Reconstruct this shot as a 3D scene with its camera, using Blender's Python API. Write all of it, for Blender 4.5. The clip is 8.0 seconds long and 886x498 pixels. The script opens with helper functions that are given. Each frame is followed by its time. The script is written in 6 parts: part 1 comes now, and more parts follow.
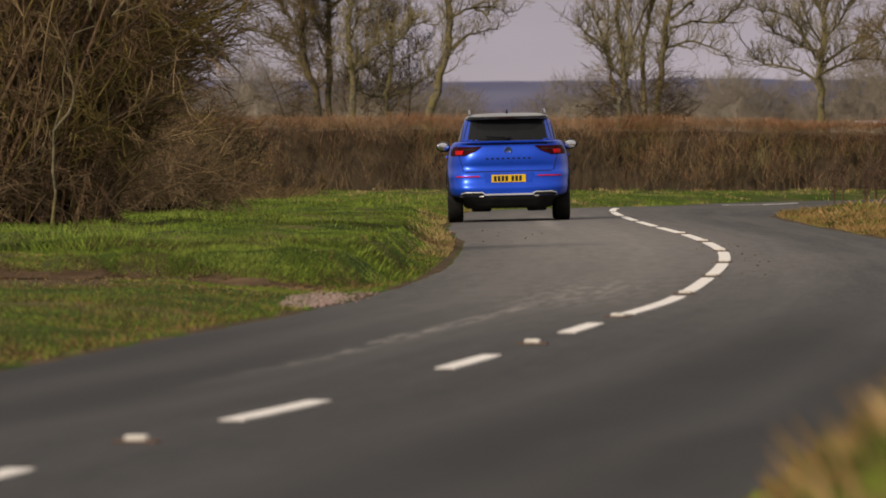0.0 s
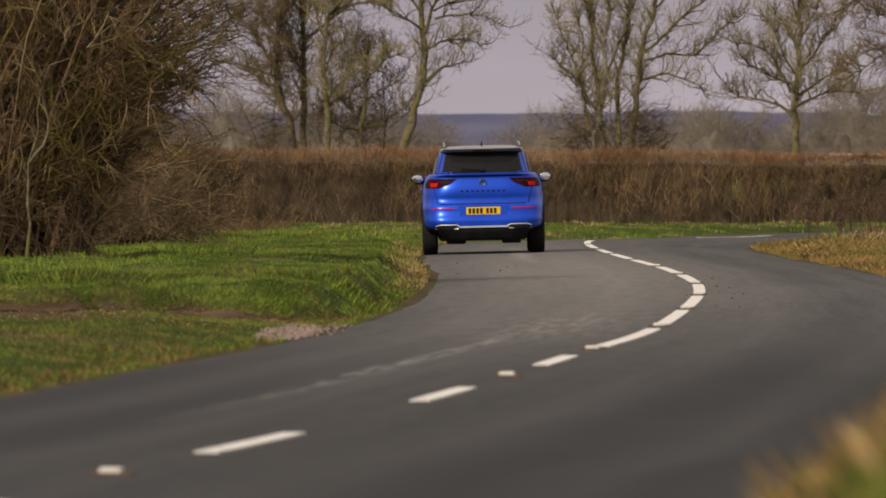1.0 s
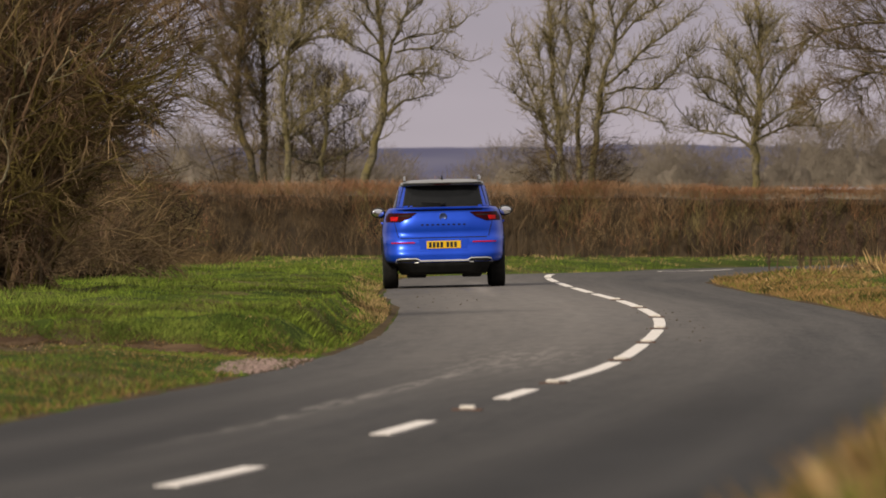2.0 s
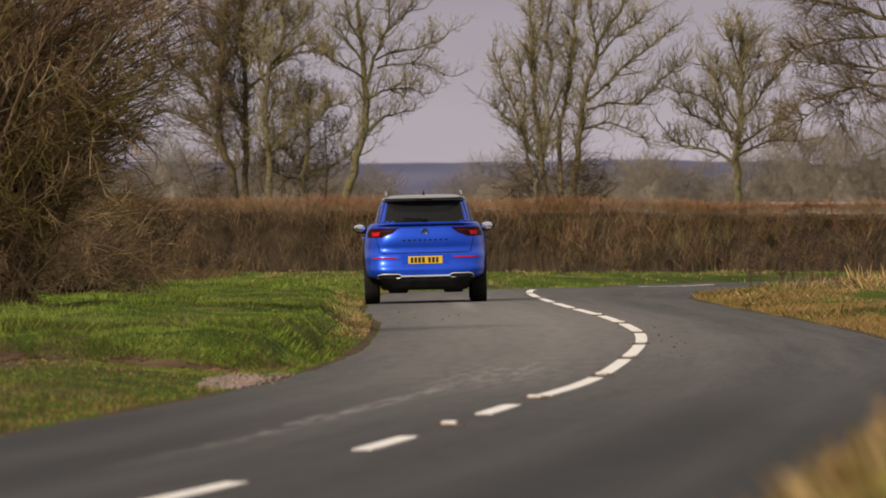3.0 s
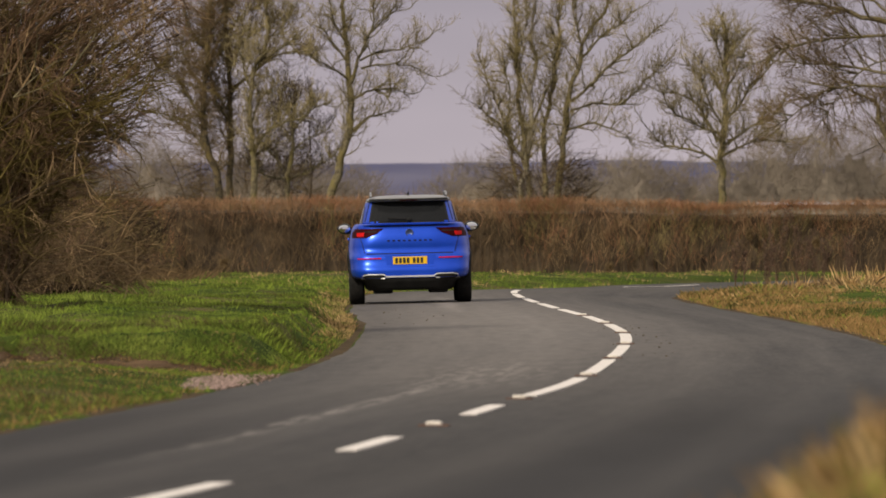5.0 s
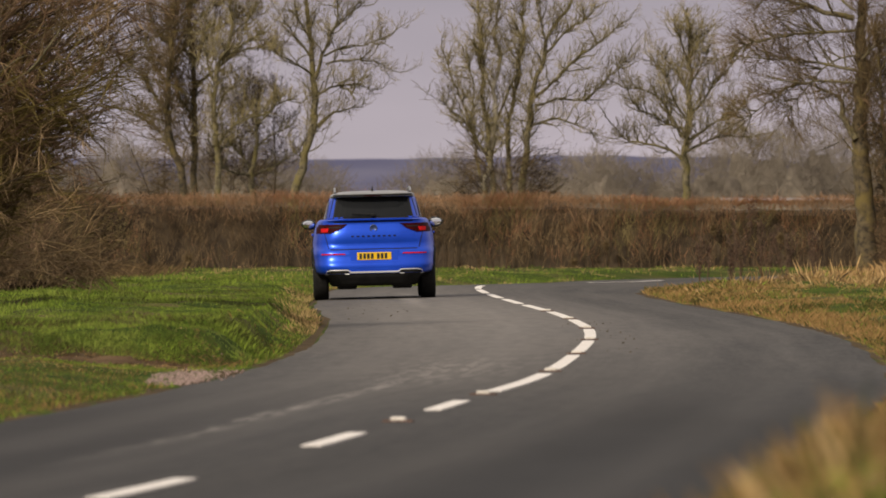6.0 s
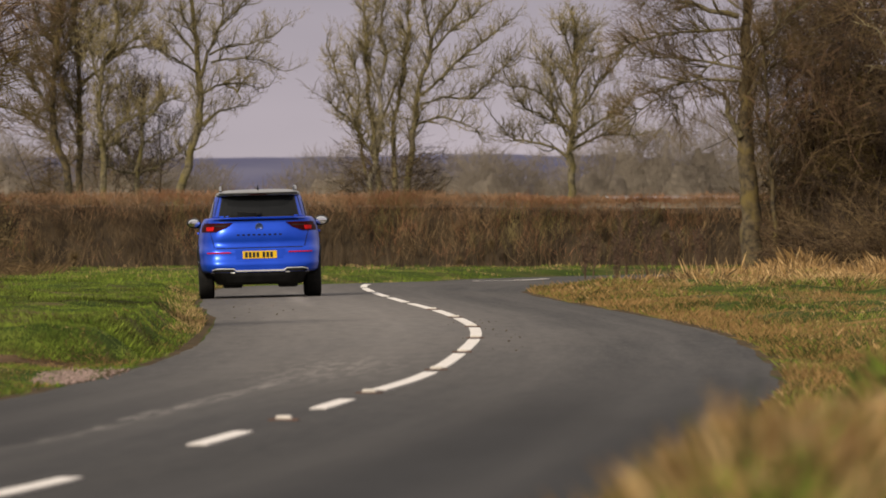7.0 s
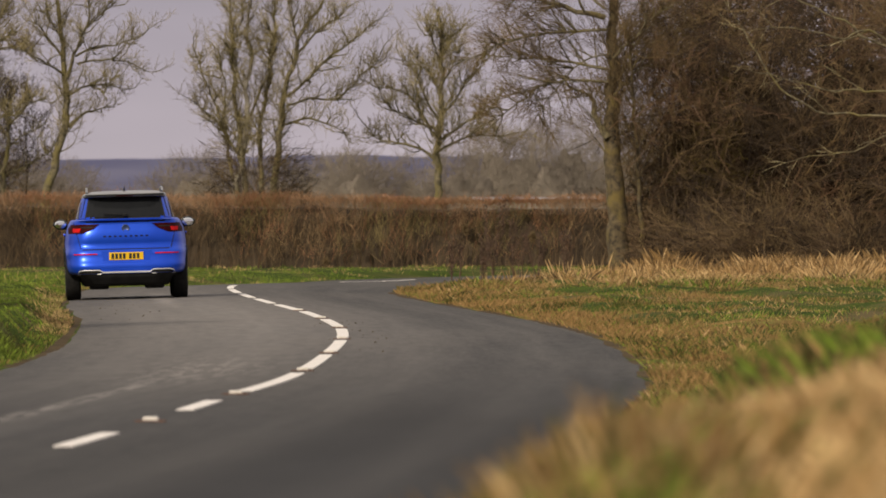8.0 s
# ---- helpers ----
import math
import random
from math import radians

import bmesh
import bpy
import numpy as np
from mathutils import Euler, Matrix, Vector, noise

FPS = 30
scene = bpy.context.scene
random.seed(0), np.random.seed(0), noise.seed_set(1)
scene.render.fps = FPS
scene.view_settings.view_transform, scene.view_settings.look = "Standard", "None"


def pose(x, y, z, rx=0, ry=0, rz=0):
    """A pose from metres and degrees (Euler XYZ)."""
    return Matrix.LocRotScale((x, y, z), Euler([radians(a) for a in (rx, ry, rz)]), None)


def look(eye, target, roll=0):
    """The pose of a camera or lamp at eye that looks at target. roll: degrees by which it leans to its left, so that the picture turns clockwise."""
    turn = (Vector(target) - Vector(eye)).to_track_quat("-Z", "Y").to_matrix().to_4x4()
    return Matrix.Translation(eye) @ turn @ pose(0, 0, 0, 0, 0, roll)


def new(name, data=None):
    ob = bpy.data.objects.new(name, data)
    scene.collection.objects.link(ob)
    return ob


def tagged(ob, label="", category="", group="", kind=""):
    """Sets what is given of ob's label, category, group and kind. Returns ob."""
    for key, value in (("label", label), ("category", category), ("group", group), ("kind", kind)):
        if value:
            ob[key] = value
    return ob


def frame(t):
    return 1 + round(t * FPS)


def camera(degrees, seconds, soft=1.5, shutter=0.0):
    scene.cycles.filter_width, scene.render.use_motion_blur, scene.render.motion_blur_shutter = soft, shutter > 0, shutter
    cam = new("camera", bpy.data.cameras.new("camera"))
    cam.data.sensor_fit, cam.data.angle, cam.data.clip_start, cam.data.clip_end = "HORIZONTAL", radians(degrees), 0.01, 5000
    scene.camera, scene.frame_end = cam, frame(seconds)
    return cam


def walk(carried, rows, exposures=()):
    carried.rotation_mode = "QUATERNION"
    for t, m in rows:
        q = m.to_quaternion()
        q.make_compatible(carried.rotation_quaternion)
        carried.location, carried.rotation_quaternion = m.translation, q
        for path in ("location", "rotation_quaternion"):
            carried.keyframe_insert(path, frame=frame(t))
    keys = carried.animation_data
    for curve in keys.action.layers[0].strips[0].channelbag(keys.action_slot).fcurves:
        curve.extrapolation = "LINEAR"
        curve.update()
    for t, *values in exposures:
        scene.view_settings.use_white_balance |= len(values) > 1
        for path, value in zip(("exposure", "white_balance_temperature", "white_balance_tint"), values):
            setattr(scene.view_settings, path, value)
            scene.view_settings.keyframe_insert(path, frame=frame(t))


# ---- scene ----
from mathutils import Quaternion

# camera on a tripod on the verge: it only turns
EYE = 1.15
cam = camera(5.487, 8.0, soft=1.7)
cam.data.dof.use_dof = True
cam.data.dof.focus_distance = 126.0
cam.data.dof.aperture_fstop = 9.0
TURNS = [
    # seconds, yaw, pitch, roll
    (0.0, 0.5365, -0.6529, -0.04),
    (0.5, 0.5186, -0.5588, -0.06),
    (1.0, 0.3797, -0.4521, -0.06),
    (1.5, 0.2385, -0.3356, -0.06),
    (3.0, 0.0203, -0.1472, -0.02),
    (3.5, 0.0000, -0.1401, 0.0),
    (4.0, -0.0360, -0.1401, 0.007),
    (5.5, -0.1295, -0.1554, 0.02),
    (6.0, -0.2973, -0.1717, 0.03),
    (6.5, -0.6683, -0.1706, 0.069),
    (7.0, -1.0064, -0.1817, 0.09),
    (7.5, -1.4094, -0.1817, 0.13),
    (8.0, -1.8335, -0.1771, 0.16),
]
walk(cam, [(t, pose(0, 0, EYE, 90 + pitch, roll, yaw)) for t, yaw, pitch, roll in TURNS],
     [(0.0, -0.12), (1.5, -0.06), (3.0, 0.0), (8.0, 0.05)])

# ---------------------------------------------------------------- sky and sun
SUN_UP, SUN_ROUND = radians(34), radians(215)
world = bpy.data.worlds.new("overcast_sky")
scene.world = world
world.use_nodes = True
wn, wl = world.node_tree.nodes, world.node_tree.links
wn.clear()
w_out, w_bg = wn.new("ShaderNodeOutputWorld"), wn.new("ShaderNodeBackground")
sky = wn.new("ShaderNodeTexSky")
sky.sky_type = "NISHITA"
sky.sun_disc = False
sky.sun_elevation, sky.sun_rotation = SUN_UP, SUN_ROUND
sky.dust_density = 3.0
dim = wn.new("ShaderNodeVectorMath")
dim.operation = "SCALE"
dim.inputs["Scale"].default_value = 0.10
coord, sep, ramp = wn.new("ShaderNodeTexCoord"), wn.new("ShaderNodeSeparateXYZ"), wn.new("ShaderNodeValToRGB")
# a thick cloud deck, dull at the horizon and brighter overhead
ramp.color_ramp.elements[0].position, ramp.color_ramp.elements[0].color = 0.0, (0.565, 0.492, 0.515, 1)
ramp.color_ramp.elements[1].position, ramp.color_ramp.elements[1].color = 0.75, (0.87, 0.80, 0.70, 1)
for where, tone in ((0.008, (0.525, 0.462, 0.497, 1)), (0.024, (0.395, 0.354, 0.397, 1)), (0.12, (0.42, 0.385, 0.385, 1))):
    ramp.color_ramp.elements.new(where).color = tone
stretch, clouds, cloud_mix = wn.new("ShaderNodeMapping"), wn.new("ShaderNodeTexNoise"), wn.new("ShaderNodeMix")
stretch.inputs["Scale"].default_value = (14, 14, 60)
clouds.inputs["Scale"].default_value, clouds.inputs["Detail"].default_value = 1.0, 3.0
cloud_mix.data_type, cloud_mix.blend_type = "RGBA", "MULTIPLY"
tint = wn.new("ShaderNodeValToRGB")
tint.color_ramp.elements[0].position, tint.color_ramp.elements[0].color = 0.3, (0.86, 0.86, 0.88, 1)
tint.color_ramp.elements[1].position, tint.color_ramp.elements[1].color = 0.7, (1.1, 1.08, 1.1, 1)
cover = wn.new("ShaderNodeMix")
cover.data_type = "RGBA"
cover.inputs["Factor"].default_value = 0.88
wl.new(coord.outputs["Generated"], sep.inputs[0])
wl.new(sep.outputs["Z"], ramp.inputs[0])
wl.new(coord.outputs["Generated"], stretch.inputs[0])
wl.new(stretch.outputs[0], clouds.inputs["Vector"])
wl.new(clouds.outputs[0], tint.inputs[0])
cloud_mix.inputs["Factor"].default_value = 1.0
wl.new(ramp.outputs[0], cloud_mix.inputs[6])
wl.new(tint.outputs[0], cloud_mix.inputs[7])
wl.new(sky.outputs[0], dim.inputs[0])
wl.new(dim.outputs[0], cover.inputs[6])
wl.new(cloud_mix.outputs[2], cover.inputs[7])
wl.new(cover.outputs[2], w_bg.inputs["Color"])
w_bg.inputs["Strength"].default_value = 1.0
wl.new(w_bg.outputs[0], w_out.inputs[0])

sun = new("sun", bpy.data.lights.new("sun", "SUN"))
sun.data.energy, sun.data.angle, sun.data.color = 2.9, radians(8), (1.0, 0.89, 0.71)
# behind the camera and to its left
sun_from = Vector((-0.62 * math.cos(SUN_UP), -0.78 * math.cos(SUN_UP), math.sin(SUN_UP)))
sun.matrix_world = look(sun_from * 100, (0, 0, 0))

# ---------------------------------------------------------------- materials
def grainy(name, a, b, size, rough=0.8, bump=0.0, fine=None, c=None, c_size=1.0, metal=0.0, coat=0.0, vary=0.0, island=0.0, spec=0.5):
    """A surface between the colours a and b by noise of that size in metres, patches of c, optional relief and piece to piece change."""
    m = bpy.data.materials.new(name)
    m.use_nodes = True
    n, l = m.node_tree.nodes, m.node_tree.links
    p = n["Principled BSDF"]
    geo = n.new("ShaderNodeNewGeometry")
    t = n.new("ShaderNodeTexNoise")
    t.inputs["Scale"].default_value, t.inputs["Detail"].default_value = 1.0 / size, 5.0
    l.new(geo.outputs["Position"], t.inputs["Vector"])
    r = n.new("ShaderNodeValToRGB")
    r.color_ramp.elements[0].position, r.color_ramp.elements[0].color = 0.35, (*a, 1)
    r.color_ramp.elements[1].position, r.color_ramp.elements[1].color = 0.65, (*b, 1)
    l.new(t.outputs[0], r.inputs[0])
    colour = r.outputs[0]
    if c:
        t2 = n.new("ShaderNodeTexNoise")
        t2.inputs["Scale"].default_value, t2.inputs["Detail"].default_value = 1.0 / c_size, 3.0
        l.new(geo.outputs["Position"], t2.inputs["Vector"])
        r2 = n.new("ShaderNodeValToRGB")
        r2.color_ramp.elements[0].position, r2.color_ramp.elements[1].position = 0.48, 0.66
        l.new(t2.outputs[0], r2.inputs[0])
        mx = n.new("ShaderNodeMix")
        mx.data_type = "RGBA"
        l.new(r2.outputs[0], mx.inputs["Factor"])
        l.new(colour, mx.inputs[6])
        mx.inputs[7].default_value = (*c, 1)
        colour = mx.outputs[2]
    if vary or island:
        h = n.new("ShaderNodeHueSaturation")
        mp = n.new("ShaderNodeMapRange")
        k = vary or island
        mp.inputs["To Min"].default_value, mp.inputs["To Max"].default_value = 1 - k, 1 + k
        if vary:
            l.new(n.new("ShaderNodeObjectInfo").outputs["Random"], mp.inputs["Value"])
        else:
            l.new(geo.outputs["Random Per Island"], mp.inputs["Value"])
        l.new(mp.outputs[0], h.inputs["Value"])
        l.new(colour, h.inputs["Color"])
        colour = h.outputs[0]
    l.new(colour, p.inputs["Base Color"])
    p.inputs["Roughness"].default_value, p.inputs["Metallic"].default_value = rough, metal
    p.inputs["Coat Weight"].default_value = coat
    p.inputs["Coat Roughness"].default_value = 0.22
    p.inputs["Specular IOR Level"].default_value = spec
    if bump:
        t3, bp = n.new("ShaderNodeTexNoise"), n.new("ShaderNodeBump")
        t3.inputs["Scale"].default_value, t3.inputs["Detail"].default_value = 1.0 / (fine or size * 0.2), 4.0
        l.new(geo.outputs["Position"], t3.inputs["Vector"])
        l.new(t3.outputs[0], bp.inputs["Height"])
        bp.inputs["Strength"].default_value, bp.inputs["Distance"].default_value = bump, 0.02
        l.new(bp.outputs[0], p.inputs["Normal"])
    return m


M_PAINT = grainy("road_paint", (0.65, 0.605, 0.57), (0.82, 0.77, 0.735), 0.12, 0.6, 0.3, 0.02)
M_SOIL = grainy("soil", (0.055, 0.040, 0.024), (0.10, 0.072, 0.042), 0.6, 0.95, 0.8, 0.05, spec=0.05)
M_EARTH = grainy("churned_earth", (0.062, 0.038, 0.022), (0.125, 0.082, 0.048), 0.25, 0.95, 1.0, 0.05, spec=0.05)
M_THATCH = grainy("matted_straw", (0.20, 0.128, 0.056), (0.38, 0.265, 0.130), 0.35, 0.95, 1.0, 0.04, (0.15, 0.098, 0.040), 1.2, spec=0.05)
M_RUSTTURF = grainy("rusty_turf", (0.13, 0.078, 0.024), (0.24, 0.155, 0.055), 0.35, 0.95, 1.0, 0.04, (0.10, 0.115, 0.022), 1.0, spec=0.05)
M_GROUND = grainy("turf", (0.026, 0.044, 0.007), (0.060, 0.084, 0.012), 0.9, 0.95, 0.8, 0.05, (0.11, 0.085, 0.04), 4.0, spec=0.05)
M_GRASS = grainy("grass", (0.038, 0.080, 0.006), (0.27, 0.36, 0.045), 0.40, 0.75, c=(0.22, 0.27, 0.050), c_size=1.7, island=0.30, spec=0.2)
M_OLIVE = grainy("olive_grass", (0.032, 0.044, 0.008), (0.080, 0.090, 0.016), 0.7, 0.8, c=(0.085, 0.058, 0.024), c_size=1.6, island=0.35, spec=0.2)
M_DRY = grainy("dry_grass", (0.44, 0.285, 0.128), (0.65, 0.455, 0.228), 0.5, 0.85, island=0.18, spec=0.2)
M_RUST = grainy("rusty_grass", (0.215, 0.128, 0.047), (0.375, 0.236, 0.098), 0.7, 0.85, island=0.2, spec=0.2)
M_DOCKISH = grainy("brown_grass", (0.085, 0.055, 0.028), (0.16, 0.105, 0.052), 0.6, 0.9, island=0.35, spec=0.2)
M_BARK = grainy("lichen_bark", (0.075, 0.061, 0.036), (0.215, 0.180, 0.108), 0.10, 0.95, 1.0, 0.03, (0.165, 0.135, 0.050), 0.4)
M_MOSSY = grainy("mossy_bark", (0.036, 0.028, 0.018), (0.135, 0.102, 0.054), 0.12, 0.95, 1.0, 0.03, (0.155, 0.115, 0.036), 0.35)
M_PALETWIG = grainy("pale_twig", (0.26, 0.22, 0.125), (0.36, 0.31, 0.18), 0.6, 0.9, island=0.2, spec=0.2)
M_PALE = grainy("pale_bark", (0.22, 0.19, 0.15), (0.38, 0.34, 0.28), 0.3, 0.9, 0.6, 0.04, (0.20, 0.17, 0.08), 0.6)
M_TWIG = grainy("twig", (0.18, 0.145, 0.075), (0.34, 0.28, 0.145), 0.6, 0.95, island=0.3, spec=0.2)
M_DARKTWIG = grainy("dark_twig", (0.034, 0.024, 0.017), (0.074, 0.052, 0.034), 0.8, 0.95, island=0.4, spec=0.2)
M_TANTWIG = grainy("tan_twig", (0.105, 0.074, 0.040), (0.19, 0.132, 0.066), 0.8, 0.95, island=0.35, spec=0.2)
M_HEDGE = grainy("hedge_twig", (0.225, 0.148, 0.080), (0.38, 0.262, 0.145), 0.5, 0.95, c=(0.135, 0.100, 0.058), c_size=1.4, island=0.4, spec=0.2)
M_HEDGETOP = grainy("hedge_tip", (0.27, 0.155, 0.09), (0.42, 0.255, 0.15), 0.9, 0.95, island=0.35, spec=0.2)
M_REDTWIG = grainy("reddish_twig", (0.115, 0.070, 0.042), (0.21, 0.130, 0.078), 0.8, 0.95, island=0.35, spec=0.2)
M_OCHRETWIG = grainy("lichened_twig", (0.105, 0.078, 0.024), (0.18, 0.135, 0.042), 0.8, 0.95, island=0.3, spec=0.2)
M_HEDGERED = grainy("hedge_red_twig", (0.24, 0.120, 0.066), (0.39, 0.205, 0.115), 0.7, 0.95, island=0.35, spec=0.2)
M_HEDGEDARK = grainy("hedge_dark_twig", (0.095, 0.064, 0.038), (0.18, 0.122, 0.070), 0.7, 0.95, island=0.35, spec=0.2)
M_HEDGEOLIVE = grainy("hedge_olive_twig", (0.18, 0.142, 0.060), (0.31, 0.245, 0.110), 0.7, 0.95, island=0.35, spec=0.2)
# the hedge's inner shade, put into the colour of its core
M_CORE = grainy("hedge_inner_shade", (0.045, 0.031, 0.020), (0.092, 0.064, 0.039), 0.35, 1.0, 1.0, 0.08)
# dark brown painted as the shade inside bushes and thickets
M_INNERSHADE = grainy("bush_inner_shade", (0.024, 0.017, 0.012), (0.052, 0.037, 0.025), 0.25, 1.0, 1.0, 0.08, spec=0.0)
M_GRAVEL = grainy("gravel", (0.20, 0.136, 0.118), (0.42, 0.298, 0.262), 0.06, 0.9, vary=0.25, island=0.25)
# the blue is distance haze painted into the ridge's colour
M_HILL = grainy("haze_blue_woods", (0.098, 0.100, 0.172), (0.140, 0.138, 0.205), 60.0, 1.0, spec=0.0)
# paled on purpose: distance haze is mixed into this brown
M_HILL2 = grainy("hazed_copse", (0.185, 0.156, 0.130), (0.295, 0.25, 0.203), 1.6, 1.0, spec=0.0)
M_FARROOF = grainy("pale_sheeting", (0.24, 0.24, 0.27), (0.32, 0.32, 0.35), 6.0, 0.8)


def asphalt():
    """Worn tarmac: grain, broad patches, paler wheel tracks and scuffs that follow the lane. UV: metres across and along."""
    m = bpy.data.materials.new("asphalt")
    m.use_nodes = True
    n, l = m.node_tree.nodes, m.node_tree.links
    p = n["Principled BSDF"]
    uv, split, geo = n.new("ShaderNodeUVMap"), n.new("ShaderNodeSeparateXYZ"), n.new("ShaderNodeNewGeometry")
    uv.uv_map = "lane"
    l.new(uv.outputs[0], split.inputs[0])

    def math_node(op, a, b=None):
        k = n.new("ShaderNodeMath")
        k.operation = op
        for i, v in enumerate((a, b)):
            if v is None:
                continue
            if isinstance(v, (int, float)):
                k.inputs[i].default_value = v
            else:
                l.new(v, k.inputs[i])
        return k.outputs[0]

    def noise_node(scale, sx, sy, detail=4):
        mp, t = n.new("ShaderNodeMapping"), n.new("ShaderNodeTexNoise")
        mp.inputs["Scale"].default_value = (sx, sy, 1)
        l.new(uv.outputs[0], mp.inputs[0])
        l.new(mp.outputs[0], t.inputs["Vector"])
        t.inputs["Scale"].default_value, t.inputs["Detail"].default_value = scale, detail
        return t.outputs[0]

    def hump(value, middle, half):
        """1 at the middle, falling to 0 half a width away."""
        d = math_node("ABSOLUTE", math_node("SUBTRACT", value, middle))
        mr = n.new("ShaderNodeMapRange")
        mr.interpolation_type = "SMOOTHSTEP"
        mr.inputs["From Min"].default_value, mr.inputs["From Max"].default_value = half, 0.0
        l.new(d, mr.inputs["Value"])
        return mr.outputs[0]

    across, along_lane = split.outputs["X"], split.outputs["Y"]
    grain = noise_node(26, 1, 0.5, 3)
    fleck = noise_node(22, 1.0, 0.05, 3)
    speck = noise_node(7.0, 1.0, 0.10, 4)
    patch = noise_node(0.55, 1.0, 0.12)
    streak = noise_node(1.0, 5.0, 0.10, 5)
    ramp = n.new("ShaderNodeValToRGB")
    ramp.color_ramp.elements[0].position, ramp.color_ramp.elements[0].color = 0.42, (0.024, 0.0222, 0.0218, 1)
    ramp.color_ramp.elements[1].position, ramp.color_ramp.elements[1].color = 0.64, (0.078, 0.071, 0.067, 1)
    mix = math_node("ADD", math_node("MULTIPLY", patch, 0.40), math_node("ADD", math_node("MULTIPLY", streak, 0.26), math_node("ADD", math_node("MULTIPLY", fleck, 0.30), math_node("MULTIPLY", speck, 0.16))))
    l.new(mix, ramp.inputs[0])
    tracks = math_node("ADD", math_node("ADD", hump(across, -1.75, 0.45), hump(across, -0.75, 0.40)), math_node("ADD", hump(across, 0.8, 0.4), hump(across, 1.8, 0.4)))
    tracks = math_node("MULTIPLY", math_node("MULTIPLY", tracks, streak), 0.55)
    torn = n.new("ShaderNodeMapRange")
    torn.inputs["From Min"].default_value, torn.inputs["From Max"].default_value = 0.45, 0.58
    l.new(noise_node(5.0, 3.0, 0.14, 6), torn.inputs["Value"])
    torn = torn.outputs[0]
    scuff = math_node("MULTIPLY", math_node("MULTIPLY", hump(across, -0.98, 0.15), hump(along_lane, SCUFF[0], 18.0)), torn)
    rough_bit = math_node("MULTIPLY", math_node("MULTIPLY", hump(across, -0.85, 0.85), hump(along_lane, SCUFF[1], 11.0)), math_node("GREATER_THAN", noise_node(4.5, 2.0, 0.16, 7), 0.53))
    far_mark = math_node("MULTIPLY", math_node("MULTIPLY", hump(across, -1.25, 0.24), hump(along_lane, SCUFF[2], 17.0)), noise_node(1.6, 3.0, 0.3, 5))
    worn = math_node("ADD", math_node("ADD", math_node("MULTIPLY", scuff, 0.95), math_node("MULTIPLY", rough_bit, 0.50)), math_node("ADD", math_node("MULTIPLY", far_mark, 1.1), math_node("MULTIPLY", tracks, 0.30)))
    # the bend is polished paler by turning wheels
    polish = math_node("MULTIPLY", math_node("MULTIPLY", hump(across, -0.9, 2.6), hump(along_lane, SCUFF[4], 75.0)), math_node("ADD", math_node("MULTIPLY", speck, 0.75), 0.32))
    worn = math_node("ADD", worn, polish)
    # a darker strip along the outer edge of the near road
    near_dark = math_node("MULTIPLY", math_node("MULTIPLY", hump(across, -2.0, 2.5), hump(along_lane, SCUFF[3], 44.0)), math_node("ADD", patch, 0.90))
    # a darker right side on the near approach
    near_dark_right = math_node("MULTIPLY", math_node("MULTIPLY", hump(across, 1.7, 2.9), hump(along_lane, SCUFF[3], 46.0)), math_node("ADD", math_node("MULTIPLY", patch, 0.7), 0.70))
    near_dark = math_node("ADD", near_dark, near_dark_right)
    darkened = n.new("ShaderNodeMix")
    darkened.data_type = "RGBA"
    darkened.clamp_factor = True
    l.new(near_dark, darkened.inputs["Factor"])
    l.new(ramp.outputs[0], darkened.inputs[6])
    darkened.inputs[7].default_value = (0.018, 0.0163, 0.0163, 1)
    pale = n.new("ShaderNodeMix")
    pale.data_type = "RGBA"
    pale.clamp_factor = True
    l.new(worn, pale.inputs["Factor"])
    l.new(darkened.outputs[2], pale.inputs[6])
    pale.inputs[7].default_value = (0.198, 0.180, 0.168, 1)
    l.new(pale.outputs[2], p.inputs["Base Color"])
    rr = n.new("ShaderNodeMapRange")
    rr.inputs["To Min"].default_value, rr.inputs["To Max"].default_value = 0.62, 0.85
    l.new(patch, rr.inputs["Value"])
    l.new(rr.outputs[0], p.inputs["Roughness"])
    p.inputs["Specular IOR Level"].default_value = 0.2
    bp = n.new("ShaderNodeBump")
    bp.inputs["Strength"].default_value, bp.inputs["Distance"].default_value = 0.6, 0.01
    l.new(grain, bp.inputs["Height"])
    l.new(bp.outputs[0], p.inputs["Normal"])
    return m

# ---------------------------------------------------------------- building helpers
rng = random.Random(11)


